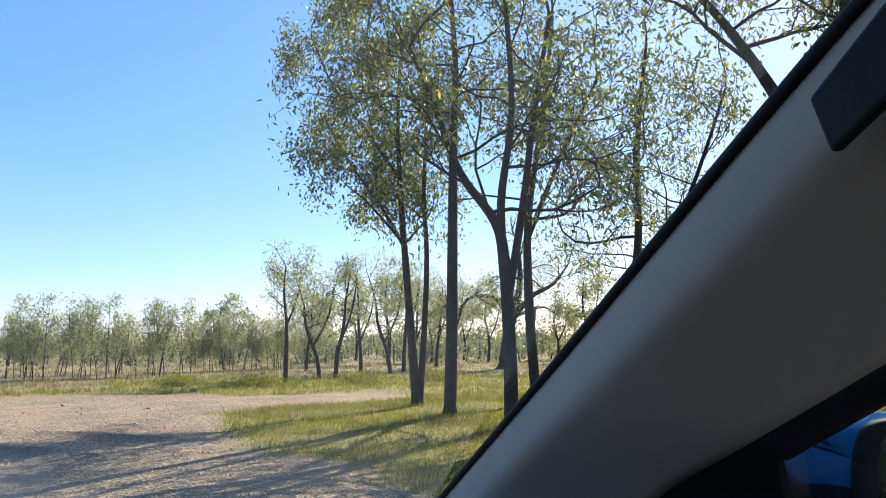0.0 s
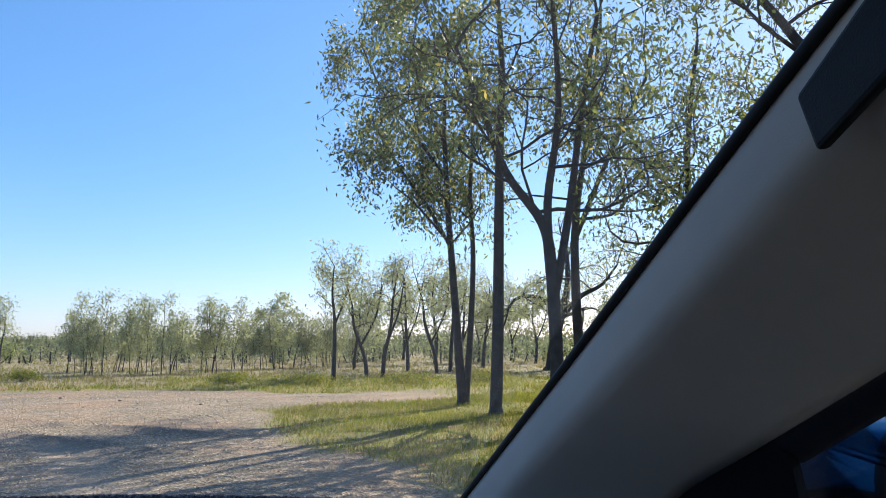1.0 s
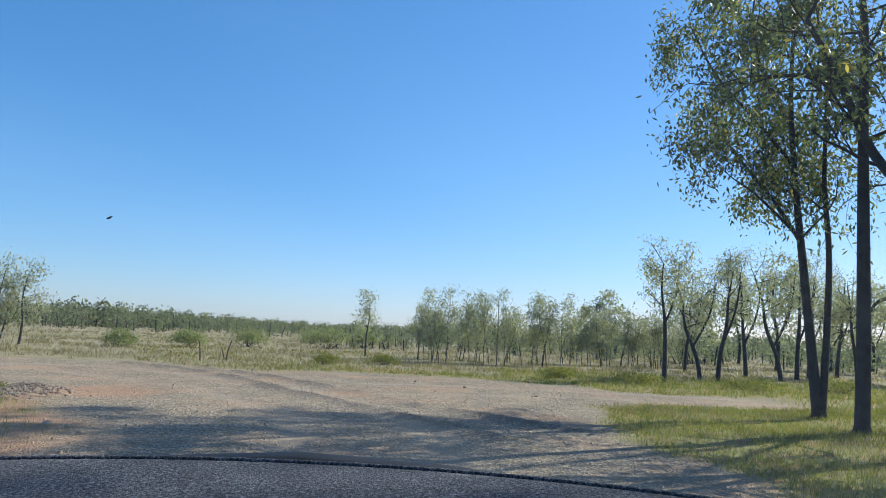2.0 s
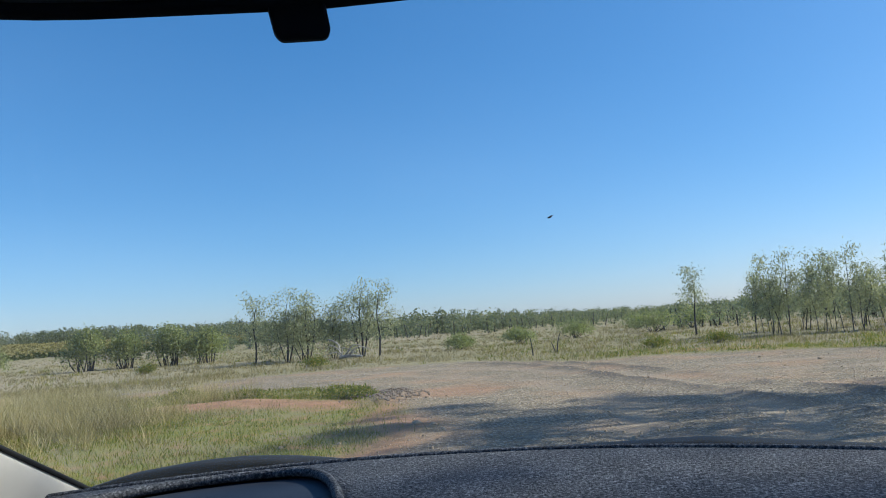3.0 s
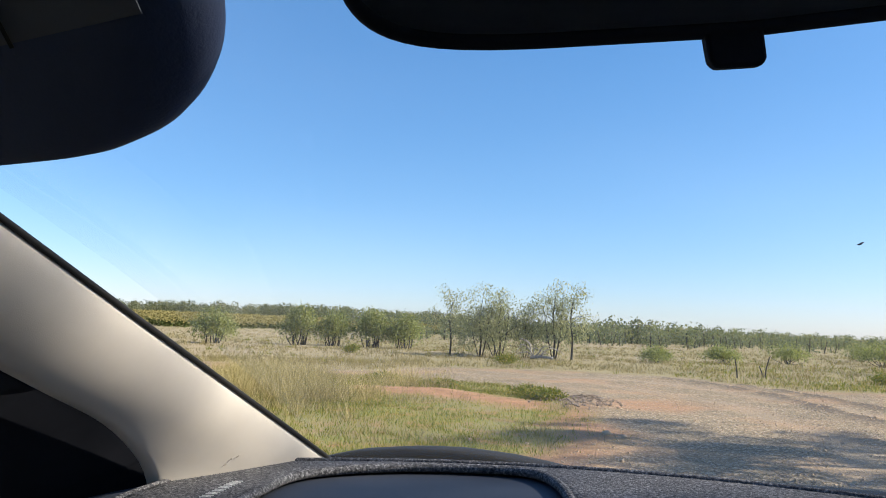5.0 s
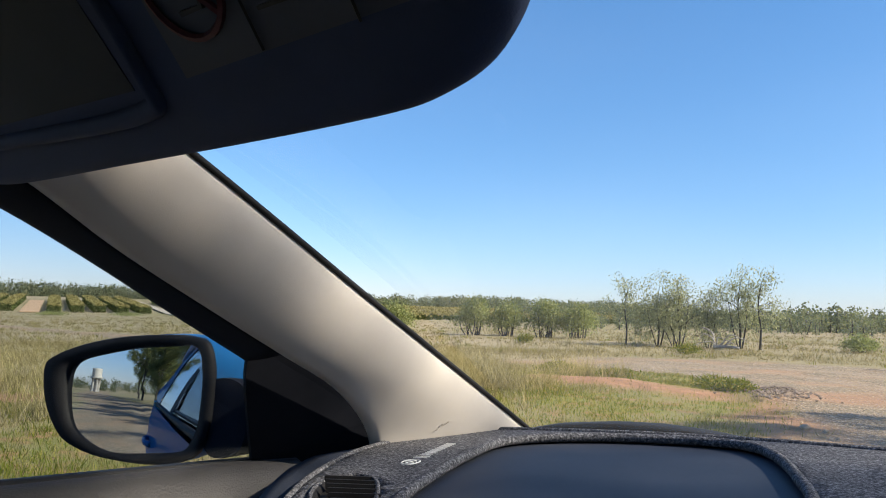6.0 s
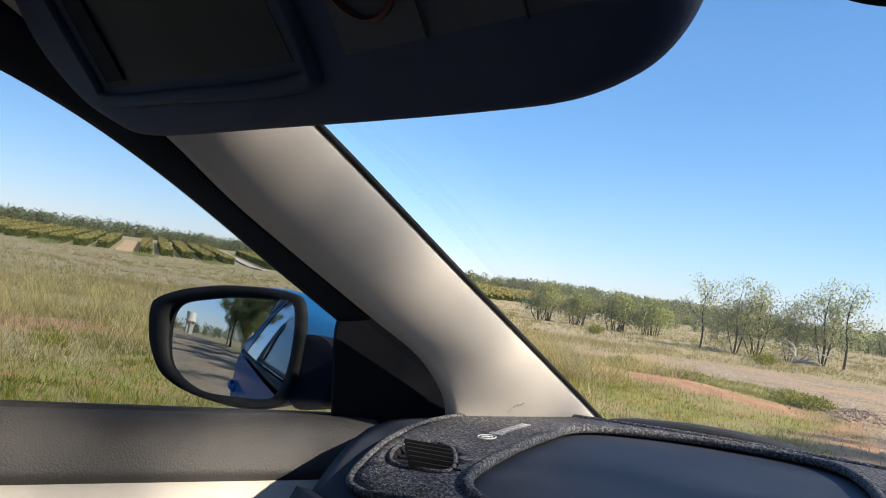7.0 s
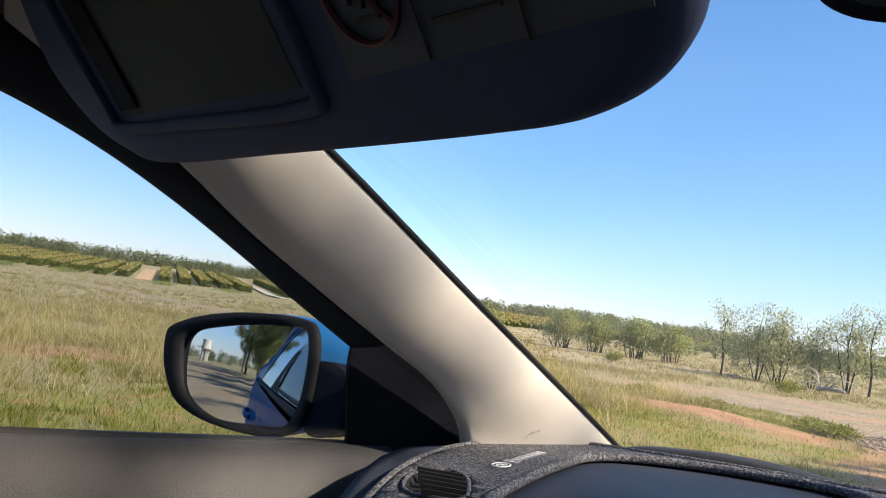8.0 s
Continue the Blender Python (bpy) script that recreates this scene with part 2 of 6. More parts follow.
def make_ground():
    m, n, l, b = base_material("ground_soil", 0.95, 0, 0.2)
    co = n.new("ShaderNodeTexCoord").outputs["Object"]

    def attr(name):
        a = n.new("ShaderNodeAttribute")
        a.attribute_name = name
        return a.outputs["Fac"]

    # field: soil between dry grass
    field = ramp_node(n, [(0.25, (0.16, 0.145, 0.07)), (0.5, (0.215, 0.185, 0.095)), (0.75, (0.27, 0.228, 0.13))])
    l.new(noise_node(n, l, co, 0.35, 8, 0.65), field.inputs[0])
    mauve = ramp_node(n, [(0.40, (0, 0, 0)), (0.64, (0.9, 0.9, 0.9))])
    l.new(noise_node(n, l, co, 0.03, 5), mauve.inputs[0])
    fcol = mixed(n, l, mauve.outputs[0], field.outputs[0], (0.285, 0.232, 0.155))
    # short green sward
    sward = ramp_node(n, [(0.36, (0.30, 0.165, 0.085)), (0.50, (0.19, 0.175, 0.055)), (0.72, (0.18, 0.20, 0.05))])
    l.new(noise_node(n, l, co, 2.2, 8, 0.7), sward.inputs[0])
    col = mixed(n, l, attr("sward"), fcol, sward.outputs[0])
    # gravel
    gv = n.new("ShaderNodeTexVoronoi")
    gv.inputs["Scale"].default_value = 34
    l.new(co, gv.inputs["Vector"])
    stones = ramp_node(n, [(0.0, (0.11, 0.088, 0.064)), (0.45, (0.205, 0.165, 0.116)), (0.8, (0.29, 0.236, 0.17)), (1.0, (0.46, 0.39, 0.30))])
    sep = n.new("ShaderNodeSeparateColor")
    l.new(gv.outputs["Color"], sep.inputs[0])
    l.new(sep.outputs[0], stones.inputs[0])
    blotch = ramp_node(n, [(0.3, (0.78, 0.76, 0.74)), (0.7, (1.15, 1.12, 1.08))])
    l.new(noise_node(n, l, co, 0.9, 6), blotch.inputs[0])
    gcol = mixed(n, l, 1.0, stones.outputs[0], blotch.outputs[0], "MULTIPLY")
    redpatch = ramp_node(n, [(0.48, (0, 0, 0)), (0.68, (0.65, 0.65, 0.65))])
    l.new(noise_node(n, l, co, 0.45, 4), redpatch.inputs[0])
    gcol = mixed(n, l, redpatch.outputs[0], gcol, (0.33, 0.195, 0.115))
    gcol = mixed(n, l, attr("track"), gcol, (0.305, 0.24, 0.175))
    gcol = mixed(n, l, attr("berm"), gcol, (0.115, 0.092, 0.075))
    col = mixed(n, l, attr("gravel"), col, gcol)
    # red earth
    red = ramp_node(n, [(0.3, (0.21, 0.115, 0.068)), (0.55, (0.325, 0.18, 0.105)), (0.75, (0.41, 0.255, 0.165))])
    l.new(noise_node(n, l, co, 3.5, 8, 0.7), red.inputs[0])
    col = mixed(n, l, attr("red_earth"), col, red.outputs[0])
    l.new(col, b.inputs["Base Color"])
    bp = n.new("ShaderNodeBump")
    bp.inputs["Strength"].default_value, bp.inputs["Distance"].default_value = 0.7, 0.022
    h = n.new("ShaderNodeMath")
    h.operation = "ADD"
    l.new(noise_node(n, l, co, 14, 6, 0.7), h.inputs[0])
    l.new(gv.outputs["Distance"], h.inputs[1])
    l.new(h.outputs[0], bp.inputs["Height"])
    l.new(bp.outputs[0], b.inputs["Normal"])
    return m


GROUND = make_ground()

# ---------------------------------------------------------------- building helpers


def part(name, data, material, parent, label=""):
    """Links a bmesh, a mesh or (verts, faces) as one mesh object under a thing."""
    if isinstance(data, bmesh.types.BMesh):
        me = bpy.data.meshes.new(name)
        data.to_mesh(me)
        data.free()
    elif isinstance(data, tuple):
        me = bpy.data.meshes.new(name)
        v, f = data
        me.from_pydata([tuple(map(float, p)) for p in v], [], [tuple(map(int, q)) for q in f])
    else:
        me = data
    if material and not me.materials:
        me.materials.append(material)
    ob = new(name, me)
    if parent:
        ob.parent = parent
    if label:
        ob["label"] = label
    return ob


def smooth(ob, on=True):
    for p in ob.data.polygons:
        p.use_smooth = on
    return ob


def thing(name, label, category, group="", at=(0, 0, 0)):
    e = new(name)
    e.location = at
    e.empty_display_size = 0.1
    return tagged(e, label, category, group)


def thicken(ob, t, offset=-1.0):
    s = ob.modifiers.new("thickness", "SOLIDIFY")
    s.thickness, s.offset = t, offset
    return ob


def rounded(ob, w, seg=2):
    b = ob.modifiers.new("edge", "BEVEL")
    b.width, b.segments, b.limit_method = w, seg, "ANGLE"
    return ob


def grid(nu, nv, f):
    """(verts, faces) of f(u, v) on the unit square."""
    v = [f(i / nu, j / nv) for j in range(nv + 1) for i in range(nu + 1)]
    q = [(j * (nu + 1) + i, j * (nu + 1) + i + 1, (j + 1) * (nu + 1) + i + 1, (j + 1) * (nu + 1) + i) for j in range(nv) for i in range(nu)]
    return v, q


def spline(points, n=8, closed=False):
    """Catmull-Rom through a few control points."""
    p = [np.array(q, float) for q in points]
    k = len(p)
    out = []
    for i in range(k if closed else k - 1):
        a, b, c, d = (p[(i - 1) % k], p[i], p[(i + 1) % k], p[(i + 2) % k]) if closed else (p[max(i - 1, 0)], p[i], p[i + 1], p[min(i + 2, k - 1)])
        for s in range(n):
            t = s / n
            out.append(0.5 * (2 * b + (c - a) * t + (2 * a - 5 * b + 4 * c - d) * t * t + (3 * b - a - 3 * c + d) * t ** 3))
    if not closed:
        out.append(p[-1])
    return out


def tube(path, radius, sides=8, closed=False, flat=1.0):
    """A tube along a path; radius is a number or one per point."""
    p = np.array(path, float)
    k = len(p)
    rad = np.full(k, radius) if np.isscalar(radius) else np.array(radius, float)
    tan = np.roll(p, -1, 0) - np.roll(p, 1, 0) if closed else np.gradient(p, axis=0)
    tan /= np.linalg.norm(tan, axis=1)[:, None] + 1e-9
    ref = np.array((0.0, 0.0, 1.0)) if abs(tan[0][2]) < 0.9 else np.array((1.0, 0.0, 0.0))
    v = []
    for i in range(k):
        a = np.cross(tan[i], ref)
        a /= np.linalg.norm(a) + 1e-9
        b = np.cross(a, tan[i])
        ref = b
        for s in range(sides):
            w = 2 * math.pi * s / sides
            v.append(p[i] + rad[i] * (math.cos(w) * a + math.sin(w) * b * flat))
    f = [(i * sides + s, i * sides + (s + 1) % sides, ((i + 1) % k) * sides + (s + 1) % sides, ((i + 1) % k) * sides + s) for i in range(k if closed else k - 1) for s in range(sides)]
    if not closed:
        f += [tuple(range(sides))[::-1], tuple((k - 1) * sides + s for s in range(sides))]
    return v, f


def slab(outline, thick):
    """A plate: a planar outline in 3D pushed along its normal."""
    p = [Vector(q) for q in outline]
    n = sum((p[i].cross(p[(i + 1) % len(p)]) for i in range(len(p))), Vector()).normalized()
    k = len(p)
    v = p + [q + n * thick for q in p]
    f = [tuple(range(k))[::-1], tuple(range(k, 2 * k))] + [(i, (i + 1) % k, k + (i + 1) % k, k + i) for i in range(k)]
    return v, f


def box(cx, cy, cz, sx, sy, sz):
    bm = bmesh.new()
    bmesh.ops.create_cube(bm, size=1.0, matrix=Matrix.Translation((cx, cy, cz)) @ Matrix.Diagonal((sx, sy, sz, 1)))
    return bm


def joined(items):
    v, f = [], []
    for a, b in items:
        o = len(v)
        v += list(a)
        f += [tuple(i + o for i in q) for q in b]
    return v, f


def fill(outline, holes, height, step):
    """A sheet over a plan outline with holes, lying on height(x, y)."""
    pts, edges = [], []
    for loop in [outline] + holes:
        o = len(pts)
        pts += [Vector((p[0], p[1])) for p in loop]
        edges += [(o + i, o + (i + 1) % len(loop)) for i in range(len(loop))]
    xs, ys = [p[0] for p in outline], [p[1] for p in outline]

    def inside(q, loop):
        r, j = False, len(loop) - 1
        for i in range(len(loop)):
            a, b = loop[i], loop[j]
            if (a[1] > q[1]) != (b[1] > q[1]) and q[0] < (b[0] - a[0]) * (q[1] - a[1]) / (b[1] - a[1]) + a[0]:
                r = not r
            j = i
        return r

    for x in np.arange(min(xs), max(xs), step):
        for y in np.arange(min(ys), max(ys), step):
            if inside((x, y), outline) and not any(inside((x, y), h) for h in holes):
                pts.append(Vector((x, y)))
    v, _, f, *_ = geometry.delaunay_2d_cdt(pts, edges, [], 0, 1e-6)
    keep = []
    for t in f:
        c = ((v[t[0]].x + v[t[1]].x + v[t[2]].x) / 3, (v[t[0]].y + v[t[1]].y + v[t[2]].y) / 3)
        if inside(c, outline) and not any(inside(c, h) for h in holes):
            keep.append(tuple(t))
    return [(p.x, p.y, height(p.x, p.y)) for p in v], keep


def fast_mesh(name, verts, faces_per, material):
    """A mesh out of numpy arrays with equal polygons."""
    me = bpy.data.meshes.new(name)
    n, k = len(verts), faces_per.shape[1]
    me.vertices.add(n)
    me.vertices.foreach_set("co", np.asarray(verts, np.float32).ravel())
    me.loops.add(faces_per.size)
    me.loops.foreach_set("vertex_index", faces_per.astype(np.int32).ravel())
    me.polygons.add(len(faces_per))
    me.polygons.foreach_set("loop_start", np.arange(0, faces_per.size, k, dtype=np.int32))
    me.update(calc_edges=True)
    me.validate()
    me.materials.append(material)
    return me


# ---------------------------------------------------------------- ground


def wave(x, y, s, seed):
    """Cheap smooth noise in -1..1."""
    r = np.random.RandomState(seed)
    out = np.zeros_like(x, dtype=float)
    for k in range(5):
        a, p, q = r.uniform(0, 2 * np.pi), r.uniform(0, 6.28), 1.7 ** k / s
        out += np.sin((x * np.cos(a) + y * np.sin(a)) * q + p + 1.3 * np.sin((y * np.cos(a) - x * np.sin(a)) * q * 0.7 + p)) / (k + 1.3)
    return out / 1.6


def step(a, b, v):
    t = np.clip((v - a) / (b - a), 0, 1)
    return t * t * (3 - 2 * t)


def polyline_gap(x, y, pts):
    """Distance to a polyline."""
    best = np.full(np.shape(x), 1e9)
    for (ax, ay), (bx, by) in zip(pts[:-1], pts[1:]):
        dx, dy = bx - ax, by - ay
        t = np.clip(((x - ax) * dx + (y - ay) * dy) / (dx * dx + dy * dy), 0, 1)
        best = np.minimum(best, np.hypot(x - ax - t * dx, y - ay - t * dy))
    return best


ROAD_LINES = [  # centre line and half width of each gravel stretch
    ([(-16, -110), (-9, -55), (-2, -25), (0, -8), (0, 6), (-0.6, 12), (-3.5, 17), (-8.5, 20.0), (-12, 18.6)], 3.5),
    ([(-8, 18.2), (-13.2, 15.9), (-19, 13.2), (-30, 10.5), (-60, 6)], 1.15),
    ([(-3, 18), (1.8, 18.0)], 4.0),
    ([(1.5, 18.0), (8.5, 17.6), (30, 18.5), (70, 22)], 1.7),
    ([(-1.0, 12), (0.6, 14)], 3.2),
    ([(-1.0, 10), (-4.0, 13.5), (-7.5, 17.2)], 2.9),
]


def gravel_at(x, y):
    g = np.zeros(np.shape(x))
    n = wave(x, y, 0.9, 3) * 0.35 + wave(x, y, 0.25, 4) * 0.12
    for pts, half in ROAD_LINES:
        g = np.maximum(g, 1 - step(half - 0.35, half + 0.35, polyline_gap(x, y, pts) + n))
    # the side road runs out into grass
    return g * (1 - 0.9 * step(8.0, 11.0, x + n) * step(13, 15, y) * (1 - step(24, 30, y)))


def red_at(x, y):
    n = wave(x, y, 0.7, 8) * 0.5 + wave(x, y, 0.2, 9) * 0.2
    a = 1 - step(0.5, 1.4, np.hypot((x + 8.6) / 2.9, (y - 11.3 + 0.05 * (x + 8.6)) / 0.75) + n)
    b = 0.9 - 0.9 * step(0.08, 0.6, polyline_gap(x, y, [(-3.7, 5.0), (-3.8, 7.6), (-4.4, 9.2), (-5.7, 11.0)]) + n * 0.5)
    c = 0.85 * (1 - step(0.30, 1.1, np.hypot((x + 11.4) / 1.6, (y - 1.0) / 1.5) + n * 1.2))
    c = np.maximum(c, 0.8 * (1 - step(0.30, 1.0, np.hypot((x + 8.6) / 0.8, (y - 3.0) / 0.5) + n * 1.2)))
    d = 0.75 * (1 - step(0.5, 1.3, np.hypot((x + 0.6) / 1.8, (y - 24.0) / 0.8) + n))
    e = 0.7 * (1 - step(0.4, 1.5, np.hypot((x + 5.4) / 0.9, (y - 13.4) / 1.2) + n))
    return np.maximum.reduce([a, b, c, d, e])


WHEEL_TRACKS = [[(-0.8, -20), (-0.8, 6), (-1.6, 11), (-4.5, 15.5), (-9, 18.5), (-13, 18)], [(0.8, -20), (0.8, 6), (0.2, 11), (-2.6, 16.6), (-8, 20.6), (-13, 19.8)], [(-0.5, 15.5), (4, 17.0), (9, 17.0), (30, 17.8)], [(-1.0, 18.5), (4, 18.7), (9, 18.3), (30, 19.3)]]
BERMS = [[(1.2, 9.6), (0.0, 11.6), (-2.5, 15.4), (-4.2, 18.4), (-6.4, 21.1), (-8.4, 22.3)], [(2.4, 10.8), (0.2, 13.3), (-1.6, 16.4), (-3.6, 19.4), (-6.0, 21.9)]]


def track_at(x, y):
    """Wheel tracks pressed into the gravel."""
    n = wave(x, y, 0.6, 31) * 0.12
    return 0.55 * np.maximum.reduce([1 - step(0.12, 0.42, polyline_gap(x, y, t) + n) for t in WHEEL_TRACKS]) * (0.6 + 0.4 * (wave(x, y, 0.8, 33) > -0.3))


def berm_at(x, y):
    """Low ridges of coarse dark gravel thrown up beside the tracks."""
    n = wave(x, y, 0.35, 32) * 0.10
    return 1.0 * np.maximum.reduce([1 - step(0.06, 0.30, polyline_gap(x, y, t) + n) for t in BERMS]) * (0.35 + 0.65 * (wave(x, y, 0.5, 34) > -0.35))


def sward_at(x, y):
    n = wave(x, y, 2.0, 5) * 0.8
    right = step(2.6, 3.4, x + n * 0.2) * (1 - step(20, 26, np.hypot(x - 6, y - 6) + n))
    left = step(3.0, 3.8, -x) * (0.15 + 0.85 * step(2.5, 6.0, y)) * (1 - step(7.0, 10.5, np.hypot((x + 6) * 0.8, y - 7) + n)) * (0.55 + 0.45 * (wave(x, y, 0.7, 41) > -0.1))
    near = 0.9 * step(4.4, 5.4, -x) * (1 - step(7.6, 9.6, -x + n * 1.3)) * (1 - step(3.0, 5.0, y)) * step(-9, -5, y) * (0.35 + 0.65 * (wave(x, y, 0.6, 43) > -0.15))
    verge = 0.8 * (1 - step(0.3, 2.0, np.abs(y - 23.6 + 0.40 * np.clip(x, -2, 30)) + n)) * step(-8, -2, x)
    return np.maximum.reduce([right, left, near, verge])


def height_at(x, y):
    x, y = np.asarray(x, float), np.asarray(y, float)
    d = np.hypot(x, y)
    z = wave(x, y, 2.5, 1) * 0.05 + wave(x, y, 0.5, 2) * 0.012
    z = z * (1 - 0.75 * gravel_at(x, y))
    z += 0.16 * np.exp(-(((x + 8.8) / 2.6) ** 2 + ((y - 11.6) / 1.1) ** 2))
    z += 0.07 * np.exp(-((x + 6.0) ** 2 + (y - 12.2) ** 2) / 0.35)
    z += 0.06 * berm_at(x, y) - 0.02 * track_at(x, y)
    rise = 0.191 * y - 0.982 * x
    z += 0.042 * (np.clip(rise, 146, 250) - 146) * step(-260, -60, y) + 2.0 * step(250, 900, d) * step(-0.2, 0.9, -x / (d + 1))
    z += wave(x, y, 60, 6) * 0.22 * step(60, 200, d)
    bank = step(12, 30, x) * (1 - step(0.62, 0.82, y / np.maximum(x, 1.0))) * step(-30, -5, y)
    z += 1.4 * bank
    near_car = np.exp(-((x / 1.6) ** 2 + (y / 3.0) ** 2) ** 2)
    return z * (1 - near_car)


def axis(lo, hi, fine, far, lo2, hi2):
    core = np.arange(lo, hi + 1e-6, fine)
    up, dn = [hi], [lo]
    s = fine
    while up[-1] < hi2:
        s *= 1.13
        up.append(up[-1] + s)
    s = fine
    while dn[-1] > lo2:
        s *= 1.13
        dn.append(dn[-1] - s)
    return np.array(sorted(set(dn[1:])) + list(core) + up[1:])


def build_ground():
    ax, ay = axis(-22, 16, 0.2, 0, -2600, 2600), axis(-4, 28, 0.2, 0, -2600, 2600)
    gx, gy = np.meshgrid(ax, ay)
    gz = height_at(gx, gy)
    nx, ny = len(ax), len(ay)
    v = np.stack([gx, gy, gz], -1).reshape(-1, 3)
    i = (np.arange(ny - 1)[:, None] * nx + np.arange(nx - 1)[None, :]).ravel()
    f = np.stack([i, i + 1, i + nx + 1, i + nx], 1)
    me = fast_mesh("ground", v, f, GROUND)
    for name, fn in (("gravel", gravel_at), ("red_earth", red_at), ("sward", sward_at), ("track", track_at), ("berm", berm_at)):
        a = me.attributes.new(name, "FLOAT", "POINT")
        a.data.foreach_set("value", fn(gx, gy).ravel().astype(np.float32))
    ob = smooth(new("ground", me))
    tagged(ob, "gravel road, red earth and dry grass paddock reaching the horizon", "ground", kind="structure")


build_ground()

# ---------------------------------------------------------------- the car
car = thing("car", "blue hatchback standing on a gravel road, seen from inside", "car")


def dash_z(x, y):
    yc, zc = 0.91 - 0.35 * x * x, 1.142 - 0.06 * x * x
    z = zc - 0.10 * (yc - y) ** 2 if y < yc else zc - 0.1 * (y - yc) - 1.2 * (y - yc) ** 2
    if y < 0.42:
        z -= 2.5 * (0.42 - y) ** 2
    return z - 3.0 * max(abs(x) - 0.70, 0) ** 2 + 0.008 * min(max(x - 0.05, 0), 0.45)


def build_dash():
    def top(u, v):
        y = 0.33 + v * 0.67
        half = float(np.interp(y, (0.33, 0.40, 0.48, 0.56, 0.68, 0.9), (0.545, 0.605, 0.668, 0.712, 0.738, 0.745)))
        x = half * (2 * u - 1)
        y = 0.33 + v * (1.00 - 0.36 * x * x - 0.33)
        return x, y, dash_z(x, y)

    dash = smooth(part("dashboard", grid(70, 36, top), SOFT_DASH, car, "dark grey soft plastic dashboard"))
    thicken(dash, 0.02, -1)

    def face(u, v):
        x = (-0.545 + 1.09 * u) * (1 + 0.3 * v)
        return x, 0.33 - 0.06 * math.sin(v * 2.2), dash_z(x, 0.33) - 0.45 * v

    thicken(smooth(part("dash_fascia", grid(30, 8, face), SOFT_DASH, car)), 0.015)


build_dash()

PILLAR_OUT = [(-0.705, 0.905, 1.060), (-0.673, 0.791, 1.121), (-0.606, 0.520, 1.264), (-0.527, 0.217, 1.420), (-0.48, 0.06, 1.468)]
PILLAR_IN = [(-0.765, 0.62, 1.03), (-0.749, 0.592, 1.098), (-0.735, 0.568, 1.133), (-0.716, 0.516, 1.176), (-0.699, 0.443, 1.214), (-0.678, 0.349, 1.263), (-0.657, 0.256, 1.313), (-0.636, 0.172, 1.365), (-0.60, 0.04, 1.43)]
WINDOW_EDGE = [(-0.760, 0.45, 1.05), (-0.747, 0.443, 1.102), (-0.700, 0.414, 1.212), (-0.682, 0.339, 1.253), (-0.648, 0.191, 1.334), (-0.629, 0.083, 1.380), (-0.614, -0.10, 1.413), (-0.606, -0.45, 1.425), (-0.62, -0.9, 1.41), (-0.66, -1.25, 1.36)]


def resample(points, k):
    p = np.array(points)
    d = np.concatenate([[0], np.cumsum(np.linalg.norm(np.diff(p, axis=0), axis=1))])
    s = np.linspace(0, d[-1], k)
    return np.stack([np.interp(s, d, p[:, a]) for a in range(3)], 1)


def flipped(points, side):
    return [(p[0] * side, p[1], p[2]) for p in points]


